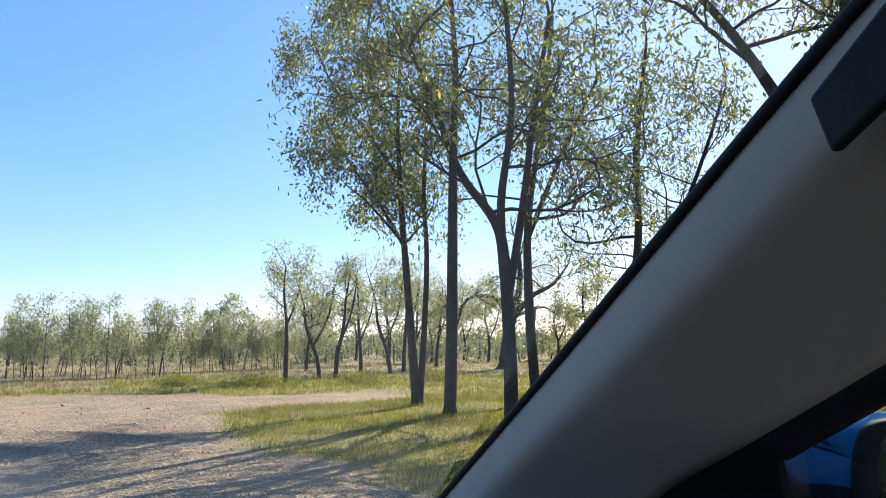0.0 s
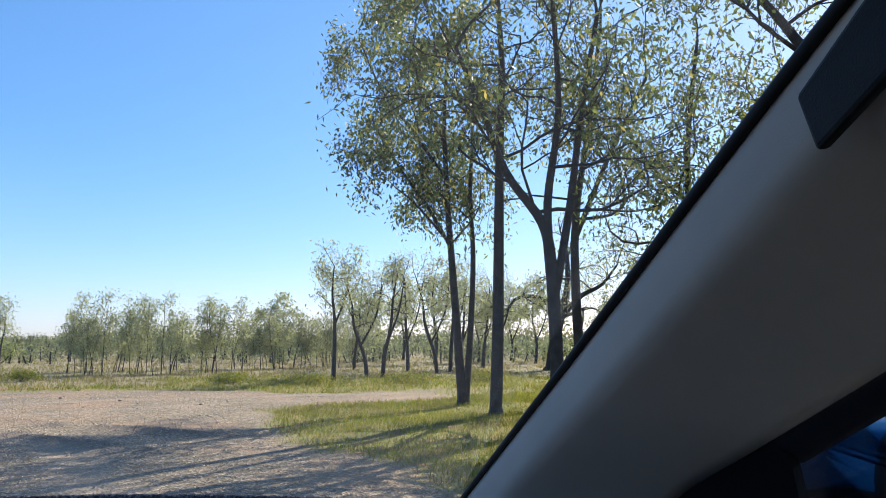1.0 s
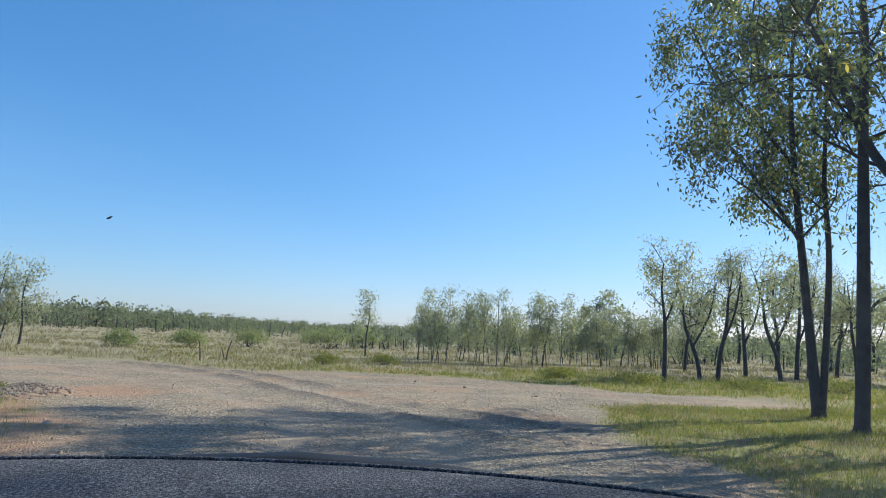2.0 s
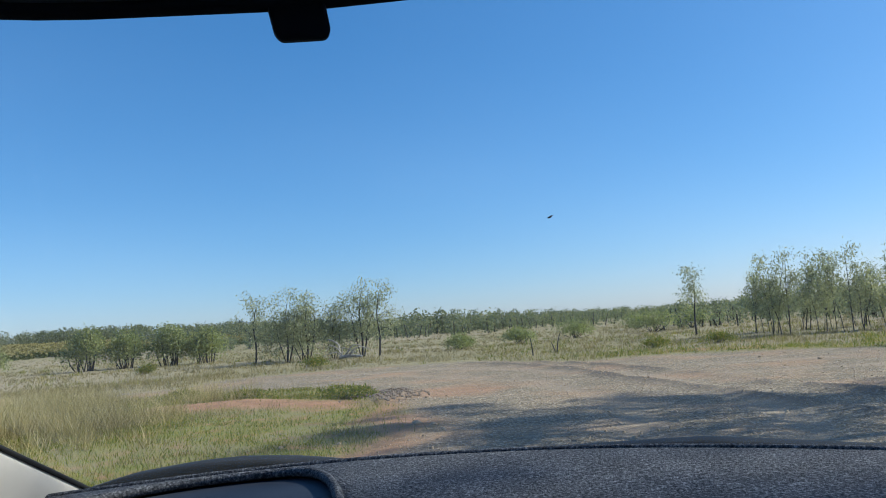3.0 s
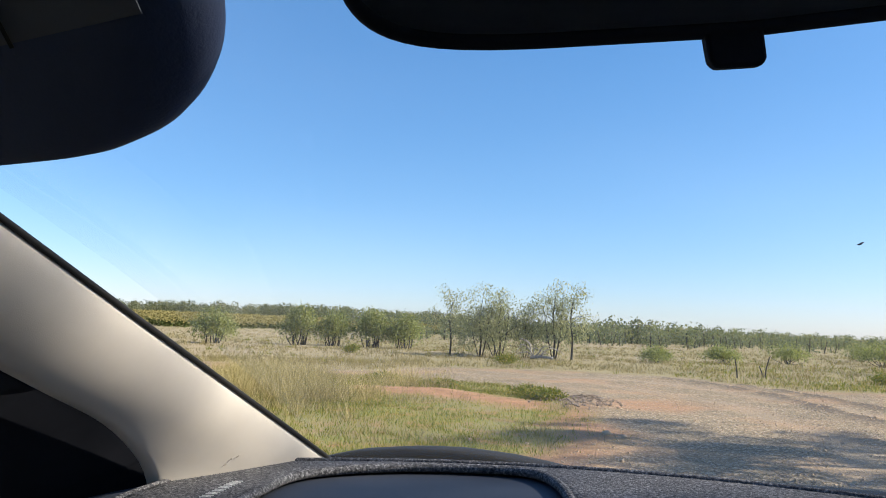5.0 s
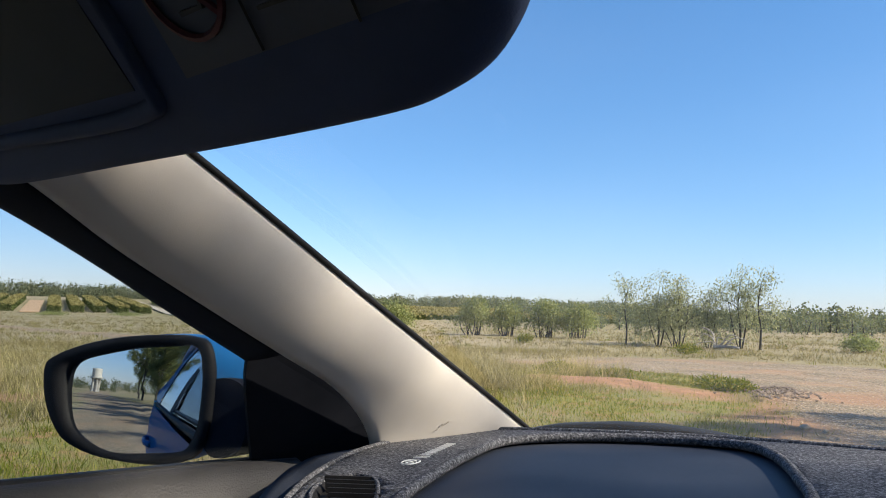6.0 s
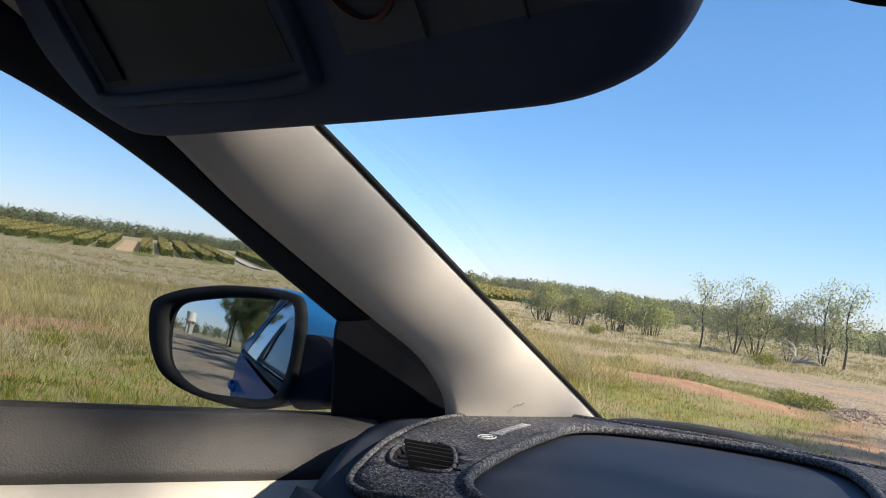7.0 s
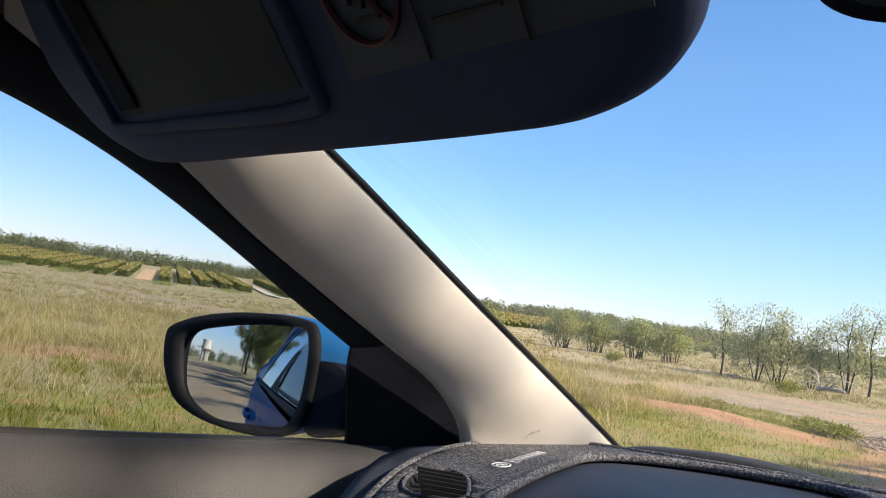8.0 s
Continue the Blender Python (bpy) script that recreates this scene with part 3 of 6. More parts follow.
def build_pillar(side):
    k = 40
    a = resample(spline([(p[0] * -side, p[1], p[2]) for p in PILLAR_OUT], 10), k)
    inner = [(0.022 + 0.92 * (x - 0.02), 0.093 + 0.92 * (y - 0.09), 1.269 + 0.92 * (z - 1.265)) for x, y, z in PILLAR_IN] if side < 0 else flipped(PILLAR_IN, -1)
    b = resample(spline(inner, 10), k)

    def f(u, v):
        i = min(int(u * (k - 1) + 0.5), k - 1)
        p = a[i] * (1 - v) + b[i] * v
        roll = 0.016 * math.sin(math.pi * v) ** 0.7
        if side > 0:
            # a soft crease splits the driver's trim into a narrow outer face and a wide inner one
            roll = 0.030 * (min(v / 0.30, (1 - v) / 0.70)) ** 0.85
        return p[0] - side * roll, p[1] - roll * 0.35, p[2] - roll * 0.1

    name = "beige moulded fabric-grain windscreen pillar trim"
    ob = smooth(part("pillar_trim", grid(k - 1, 14, f), TRIM_BEIGE, car, name))
    thicken(ob, 0.012, side)
    if side < 0:
        # scuffs low on the passenger's trim
        out_n, along = Vector((0.87, -0.07, -0.49)).normalized(), Vector((0.25, 0.87, 0.42)).normalized()
        up = out_n.cross(along)
        for x, y, z, wide, tall in ((-0.6595, 0.6295, 1.1315, 0.0018, 0.0006), (-0.6554, 0.6341, 1.1376, 0.0008, 0.0014), (-0.6536, 0.6410, 1.1399, 0.0019, 0.0007)):
            mid = Vector((x, y, z)) + out_n * 0.0010
            rim = [mid + along * (wide * math.cos(t) * (1 + 0.3 * math.sin(2 * t))) + up * (tall * math.sin(t)) for t in np.linspace(0, 2 * math.pi, 14, endpoint=False)]
            part("scuff_mark", slab(rim, 0.0006), DEAD_WOOD, ob, "small dark scuff")
    smooth(part("windscreen_seal", tube(a + np.array((side * -0.001, 0.001, 0.0)), 0.0030, 8), RUBBER, car, "black rubber seal along the windscreen"))
    # dark frame between the pillar trim and the door glass
    c = resample(spline(flipped(WINDOW_EDGE[2:6] + [(-0.605, -0.04, 1.412)], -side), 10), k)
    d = resample(spline(inner[4:], 10), k)

    def g(u, v):
        i = min(int(u * (k - 1) + 0.5), k - 1)
        w = (1.35 * v - 0.35) if side > 0 else (1.04 * v - 0.04)
        p = d[i] * (1 - w) + c[i] * w
        dip = 0.008 * math.sin(math.pi * v)
        return p[0] + side * (0.008 + 0.008 * v - dip), p[1], p[2]

    smooth(thicken(part("window_frame", grid(k - 1, 8, g), BLACK_TRIM, car, "black door window frame"), 0.012, side))
    # sail panel at the front corner of the door glass
    sail = spline(flipped([(-0.749, 0.446, 1.092), (-0.702, 0.414, 1.212), (-0.694, 0.455, 1.228), (-0.710, 0.540, 1.185), (-0.732, 0.595, 1.136), (-0.752, 0.625, 1.075), (-0.765, 0.45, 1.060)], -side), 6, True)
    o = np.array((side * 0.010, 0, 0))
    v, q = slab([p + o for p in sail], 0.008)
    smooth(part("sail_panel", (v, q), JET, car, "black triangular mirror corner panel"), False)
    # belt line weatherstrip
    smooth(part("belt_seal", tube([(side * x, y, z) for x, y, z in ((0.760, 0.445, 1.092), (0.758, 0.25, 1.097), (0.756, 0.0, 1.104), (0.756, -0.9, 1.122))], 0.008, 8), RUBBER, car))


def build_door(side):
    prof = [(0.775, 1.090), (0.752, 1.089), (0.741, 1.084), (0.731, 1.072), (0.724, 1.060), (0.719, 1.050), (0.718, 1.045), (0.724, 1.040), (0.742, 1.037), (0.745, 1.033)]
    arm = [(0.745, 1.028), (0.722, 1.029), (0.706, 1.028), (0.692, 1.018), (0.684, 0.995), (0.684, 0.85), (0.70, 0.60), (0.72, 0.40)]

    def sweep(points, y0, y1, n=30):
        s = [np.array(q) for q in spline([(x, z, 0) for x, z in points], 5)]

        def f(u, v):
            p = s[min(int(v * (len(s) - 1) + 0.5), len(s) - 1)]
            y = y0 + (y1 - y0) * u
            z = p[1] + 0.018 * (0.44 - y) * 0.9 - 0.10 * max(y - 0.44, 0) ** 1.3
            return side * (p[0] + 0.05 * max(y - 0.45, 0)), y, z

        return grid(n, len(s) - 1, f)

    door = part("door_panel", sweep(prof, -0.95, 0.50), DOOR_VINYL, car, "grey grained vinyl door top")
    thicken(smooth(door), 0.01, side)
    a = part("armrest", sweep(arm, -0.95, 0.60), PALE_VINYL, door, "pale grey door armrest")
    thicken(smooth(a), 0.01, side)
    # door glass
    edge = flipped(WINDOW_EDGE[1:8], -side)
    v = [Vector(p) + Vector((side * 0.016, 0.014, 0.014)) for p in edge]
    v[0] = Vector((side * 0.778, 0.47, 1.05))
    v += [Vector((side * 0.792, -0.42, 1.06)), Vector((side * 0.788, 0.0, 1.05))]
    gl = part("door_glass", slab(v, 0.003), SIDE_GLASS, car, "clear front door glass")
    gl.visible_shadow = False


for s in (-1, 1):
    build_pillar(s)
    build_door(s)


def build_windscreen():
    def f(u, v):
        w = 2 * u - 1
        x = w * (0.690 * (1 - v) + 0.515 * v)
        y = (0.86 + 0.20 * (1 - w * w)) * (1 - v) + (0.17 + 0.05 * (1 - w * w)) * v
        z = 1.086 * (1 - v) + 1.448 * v + 0.03 * math.sin(math.pi * v)
        return x, y, z

    g = smooth(part("windscreen", grid(24, 14, f), WINDSCREEN, car, "clear laminated windscreen"))
    g.visible_shadow = False
    # insect marks on the glass
    for x, y, z, r in ((-0.030, 0.545, 1.3365, 0.0009),):
        spot = [(x + r * 1.6 * math.cos(a) * (1 + 0.3 * math.sin(3 * a)), y, z + r * 0.6 * math.sin(a) + r * 0.7 * math.cos(a)) for a in np.linspace(0, 2 * math.pi, 14, endpoint=False)]
        part("insect_mark", slab(spot, 0.0006), RUBBER, g, "dark insect mark")
    # cowl and wipers beyond the dashboard edge
    def ridge(x):
        """Top line of the cowl, with a hump before the passenger."""
        y = 0.935 + 0.165 * (1 - (x / 0.74) ** 2)
        z = float(np.interp(x, (-0.80, -0.74, -0.66, -0.60, -0.54, -0.48, -0.42, -0.25, 0.0, 0.20, 0.45, 0.74), (1.090, 1.107, 1.117, 1.1195, 1.117, 1.110, 1.100, 1.112, 1.126, 1.118, 1.09, 1.06)))
        return y, z

    def cowl(u, v):
        x = 0.80 * (2 * u - 1)
        y, z = ridge(x)
        d = 0.14 * v - 0.03
        return x, y + d, z - (4.0 * d * d if d < 0 else 1.2 * d ** 1.5)

    smooth(thicken(part("cowl_panel", grid(72, 12, cowl), DARK_PLASTIC, car, "black plastic wiper cowl"), 0.01))
    # blades parked along the cowl
    for x0, x1 in ((-0.66, -0.42), (-0.24, 0.42)):
        line = []
        for x in np.linspace(x0, x1, 24):
            y, z = ridge(x)
            line.append((x, y + 0.024, z - 0.011))
        blade = smooth(part("wiper", tube(line, 0.006, 8, False, 0.8), RUBBER, car, "black wiper blade and arm"))
        arm = [(p[0], p[1] + 0.022, p[2] - 0.010) for p in line[8:]]
        smooth(part("wiper_arm", tube(arm, 0.005, 6), DARK_PLASTIC, blade))


build_windscreen()


def build_visor(side):
    o = Vector((-0.49, 0.145, 1.344))
    n = Vector((0.12, -0.75, -0.65)).normalized()
    u = Vector((0.35, 0.067, -0.014)).normalized()
    w = n.cross(u).normalized()

    def place(a, b, c=0.0):
        p = o + u * a + w * b + n * c
        return (p.x * -side, p.y, p.z)

    out = spline([(0.03, -0.006), (0.18, -0.0055), (0.318, -0.0035), (0.362, 0.000), (0.388, 0.012), (0.401, 0.033), (0.406, 0.08), (0.402, 0.13), (0.382, 0.168), (0.2, 0.175), (0.0, 0.172), (-0.045, 0.135), (-0.075, 0.075), (-0.058, 0.030), (-0.02, 0.006)], 10, True)
    cx, cy = 0.17, 0.085
    rings = [(0.90, 0.0122), (0.935, 0.0118), (0.965, 0.0102), (0.985, 0.0072), (0.996, 0.0038), (1.0, 0.0), (0.996, -0.004), (0.98, -0.009), (0.95, -0.0125), (0.90, -0.014)]
    v, f, k = [], [], len(out)
    for s, d in rings:
        v += [place(cx + (p[0] - cx) * s, cy + (p[1] - cy) * s, d) for p in out]
    for r in range(len(rings) - 1):
        f += [(r * k + i, r * k + (i + 1) % k, (r + 1) * k + (i + 1) % k, (r + 1) * k + i) for i in range(k)]
    f += [tuple(range(k))[::-1], tuple((len(rings) - 1) * k + i for i in range(k))]
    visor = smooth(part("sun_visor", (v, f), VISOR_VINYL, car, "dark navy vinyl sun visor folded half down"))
    if side > 0:
        return
    # vanity mirror cover with a raised frame
    frame_path = spline([(0.012, 0.024), (0.10, 0.020), (0.222, 0.018), (0.238, 0.032), (0.238, 0.09), (0.232, 0.14), (0.12, 0.146), (0.02, 0.144), (0.008, 0.10), (0.006, 0.04)], 8, True)
    smooth(part("vanity_frame", tube([place(p[0], p[1], 0.0125) for p in frame_path], 0.0042, 8, True), VISOR_VINYL, visor, "raised frame round the vanity mirror"))
    inner = [(0.020, 0.030), (0.226, 0.027), (0.222, 0.136), (0.024, 0.138)]
    part("vanity_cover", slab([place(a, b, 0.0125) for a, b in inner][::-1], 0.0015), SOFT_DASH, visor, "dark vanity mirror cover")
    grip = [(0.024, 0.034), (0.052, 0.034), (0.056, 0.134), (0.028, 0.134)]
    rounded(part("vanity_grip", slab([place(a, b, 0.0143) for a, b in grip][::-1], 0.0010), BLACK_TRIM, visor), 0.0004)
    # warning label
    lab = [(0.262, 0.026), (0.392, 0.030), (0.392, 0.128), (0.262, 0.128)]
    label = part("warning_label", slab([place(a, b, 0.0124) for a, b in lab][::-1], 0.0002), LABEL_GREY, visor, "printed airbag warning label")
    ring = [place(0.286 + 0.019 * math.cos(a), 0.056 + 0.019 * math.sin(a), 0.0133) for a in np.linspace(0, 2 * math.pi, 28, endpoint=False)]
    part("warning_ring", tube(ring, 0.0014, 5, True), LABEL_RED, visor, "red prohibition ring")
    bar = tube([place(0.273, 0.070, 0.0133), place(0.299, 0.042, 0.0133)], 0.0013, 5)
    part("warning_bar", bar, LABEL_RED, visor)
    pict = [tube([place(a, b, 0.0131) for a, b in q], 0.0013, 4) for q in ([(0.280, 0.046), (0.292, 0.046), (0.296, 0.060)], [(0.279, 0.052), (0.283, 0.066), (0.291, 0.066)], [(0.285, 0.050), (0.290, 0.058)])]
    part("warning_pictogram", joined(pict), LABEL_INK, visor)
    for x0 in (0.309, 0.352):
        part("label_rule", tube([place(x0, 0.028, 0.0132), place(x0 + 0.004, 0.126, 0.0132)], 0.0006, 4), LABEL_INK, visor)
    rows = [tube([place(0.316, b, 0.0131), place(0.346, b, 0.0131)], 0.0009, 4) for b in (0.04, 0.048, 0.056, 0.064)]
    rows += [tube([place(0.358, b, 0.0131), place(0.386, b, 0.0131)], 0.0009, 4) for b in (0.042, 0.05, 0.058, 0.066, 0.074)]
    part("label_lines", joined(rows), LABEL_INK, visor)


build_visor(-1)


def build_roof():
    def f(u, v):
        w = 2 * u - 1
        y = 0.185 + 0.05 * (1 - w * w) - 2.0 * v
        half = 0.515 + 0.05 * math.sin(min(v * 4, 1.57)) - 0.08 * max(v - 0.6, 0)
        return w * half, y, 1.452 + 0.03 * (1 - w * w) + 0.02 * math.sin(math.pi * v) - 0.03 * v

    thicken(smooth(part("roof_lining", grid(20, 24, f), LINER, car, "grey fabric roof lining")), 0.02, 1)

    def outer(u, v):
        w = 2 * u - 1
        y = 0.20 + 0.06 * (1 - w * w) - 2.05 * v
        half = 0.56 + 0.05 * math.sin(min(v * 4, 1.57)) - 0.08 * max(v - 0.6, 0)
        return w * half, y, 1.452 + 0.075 * (1 - abs(w) ** 2.5) + 0.02 * math.sin(math.pi * v) - 0.03 * v

    smooth(part("roof_panel", grid(20, 24, outer), PAINT, car, "blue painted roof"))
    for side in (-1, 1):
        def rail(u, v):
            y = 0.10 - 1.35 * u
            return side * (0.505 + 0.05 * min(u * 3, 1) + v * (0.075 - 0.03 * min(u * 3, 1))), y, 1.462 - 0.055 * v ** 1.5

        thicken(smooth(part("roof_rail", grid(20, 6, rail), LINER, car, "grey roof rail trim")), 0.012, side)


build_roof()


def rear_view_mirror():
    o = Vector((-0.0133, 0.2774, 1.3495))
    u = Vector((0.823, 0.563, 0.080)).normalized()
    w = Vector((-0.06, -0.25, 0.967)).normalized()
    n = u.cross(w).normalized()
    half, h = 0.0855, 0.030

    def ring(sx, sz, d, tilt=0.0, k=64):
        pts = []
        for i in range(k):
            a = 2 * math.pi * i / k
            ca, sa = math.cos(a), math.sin(a)
            x = half * sx * math.copysign(abs(ca) ** 0.28, ca)
            z = h * sz * math.copysign(abs(sa) ** 0.5, sa) + h + 0.0018 * (x / 0.1) ** 2 + 0.007 * (max(x, 0) / half) ** 2
            pts.append(o + u * x + w * z + n * (d - tilt * z))
        return pts

    k = 64
    specs = [(0.965, 0.90, 0.002), (0.985, 0.96, 0.003), (1.0, 1.0, 0.0), (0.99, 0.93, -0.004), (0.93, 0.66, -0.018), (0.70, 0.40, -0.032)]
    v = [p for q in specs for p in ring(*q)]
    f = [(r * k + i, r * k + (i + 1) % k, (r + 1) * k + (i + 1) % k, (r + 1) * k + i) for r in range(len(specs) - 1) for i in range(k)]
    f += [tuple((len(specs) - 1) * k + i for i in range(k))]
    shell = smooth(part("rear_view_mirror", (v, f), BLACK_TRIM, car, "black rear-view mirror on the windscreen"))
    part("mirror_glass", (ring(0.967, 0.905, 0.0027, 0.082), [tuple(range(k))]), MIRROR, shell, "silvered mirror glass")
    tab = [o + u * (a - 0.003) + w * b - n * 0.002 for a, b in ((-0.0062, 0.004), (-0.0060, -0.0050), (-0.0048, -0.0064), (0.0048, -0.0064), (0.0060, -0.0050), (0.0062, 0.004))]
    rounded(part("dimming_lever", slab(tab, 0.004), BLACK_TRIM, shell, "black anti-glare lever"), 0.001)
    stem = tube([o + w * 0.035 - n * 0.03, o + w * 0.055 - n * 0.05, Vector((0.0, 0.33, 1.435))], 0.011, 10)
    smooth(part("mirror_stem", stem, BLACK_TRIM, shell))


rear_view_mirror()


def door_mirror(side):
    k0 = 1.13
    inward = 0.02 if side > 0 else 0.0
    o = Vector((0.02 - 0.82 * k0, 0.06 + 0.27 * k0, 0))
    u = Vector((0.81, 0.59, 0)).normalized()
    n = Vector((0.585, -0.811, 0.02)).normalized()

    def place(a, z, d=0.0):
        p = o + u * a * k0 + n * d
        return ((p.x + inward) * -side, p.y, 1.257 + (z - 1.262) * k0)

    out = spline([(-0.1215, 1.200), (-0.112, 1.2135), (-0.073, 1.228), (-0.0215, 1.238), (0.0355, 1.243), (0.0705, 1.241), (0.0986, 1.232), (0.122, 1.218), (0.136, 1.196), (0.134, 1.165), (0.108, 1.134), (0.062, 1.111), (0.028, 1.106), (-0.008, 1.106), (-0.053, 1.111), (-0.089, 1.124), (-0.107, 1.144), (-0.1185, 1.170)], 4, True)
    gl = spline([(-0.094, 1.201), (-0.083, 1.2115), (-0.051, 1.2195), (-0.010, 1.227), (0.037, 1.231), (0.060, 1.2325), (0.0735, 1.226), (0.078, 1.203), (0.078, 1.176), (0.0745, 1.148), (0.065, 1.127), (0.050, 1.120), (0.012, 1.1165), (-0.028, 1.115), (-0.060, 1.124), (-0.082, 1.139), (-0.092, 1.162), (-0.096, 1.186)], 4, True)
    lip = spline([(-0.1215, 1.200), (-0.112, 1.2135), (-0.073, 1.228), (-0.0215, 1.238), (0.0355, 1.242), (0.064, 1.2405), (0.083, 1.234), (0.091, 1.210), (0.091, 1.180), (0.088, 1.148), (0.078, 1.122), (0.055, 1.110), (0.028, 1.106), (-0.008, 1.106), (-0.053, 1.111), (-0.089, 1.124), (-0.107, 1.144), (-0.1185, 1.170)], 4, True)
    k = len(out)
    c = np.mean(out, axis=0)

    def ring(loop, s, d, sz=None):
        return [place(c[0] + (p[0] - c[0]) * s, c[1] + (p[1] - c[1]) * (sz or s), d) for p in loop]

    rings = [ring(lip, 1.0, 0.001), ring(out, 1.0, -0.022), ring(out, 0.97, -0.05), ring(out, 0.87, -0.085), ring(out, 0.6, -0.112), ring(out, 0.25, -0.12)]
    v = [p for r in rings for p in r]
    f = [(r * k + i, r * k + (i + 1) % k, (r + 1) * k + (i + 1) % k, (r + 1) * k + i) for r in range(len(rings) - 1) for i in range(k)] + [tuple((len(rings) - 1) * k + i for i in range(k))]
    shell = smooth(part("door_mirror", (v, f), PAINT, car, "blue door mirror shell"))
    rim = [ring(lip, 1.0, -0.012), ring(lip, 1.006, 0.004), ring(lip, 0.985, 0.009), [place(p[0], p[1], 0.006) for p in gl], [place(p[0], p[1], -0.004) for p in gl]]
    v = [p for r in rim for p in r]
    f = [(r * k + i, r * k + (i + 1) % k, (r + 1) * k + (i + 1) % k, (r + 1) * k + i) for r in range(len(rim) - 1) for i in range(k)]
    smooth(part("mirror_bezel", (v, f), DARK_PLASTIC, shell, "black mirror surround"))
    gc = np.array((-0.008, 1.173, 0.0))

    def bulge(a, z):
        """A slightly convex glass of 1.35 m radius, tilted in its housing."""
        return 0.0026 - k0 * k0 * ((a - gc[0]) ** 2 + (z - gc[1]) ** 2) / 2.7 - (z - gc[1]) * 0.064

    vs = [place(gc[0], gc[1], 0.0026)]
    for t in (0.25, 0.5, 0.75, 1.0):
        vs += [place(a, z, bulge(a, z)) for a, z in ((gc[0] + (p[0] - gc[0]) * t, gc[1] + (p[1] - gc[1]) * t) for p in gl)]
    fs = [(0, 1 + i, 1 + (i + 1) % k) for i in range(k)] + [(1 + r * k + i, 1 + (r + 1) * k + i, 1 + (r + 1) * k + (i + 1) % k, 1 + r * k + (i + 1) % k) for r in range(3) for i in range(k)]
    smooth(part("mirror_glass", (vs, fs), MIRROR, shell, "convex door mirror glass"))
    foot = spline([(0.085, 1.195), (0.125, 1.19), (0.125, 1.13), (0.09, 1.118), (0.075, 1.15)], 5, True)
    kk = len(foot)
    vv = [place(p[0], p[1], 0.002) for p in foot] + [place(p[0] + 0.03, p[1], -0.09) for p in foot]
    smooth(part("mirror_foot", (vv, [(i, (i + 1) % kk, kk + (i + 1) % kk, kk + i) for i in range(kk)] + [tuple(range(kk))[::-1], tuple(range(kk, 2 * kk))]), BLACK_TRIM, shell, "black mirror foot"), False)


door_mirror(-1)
door_mirror(1)


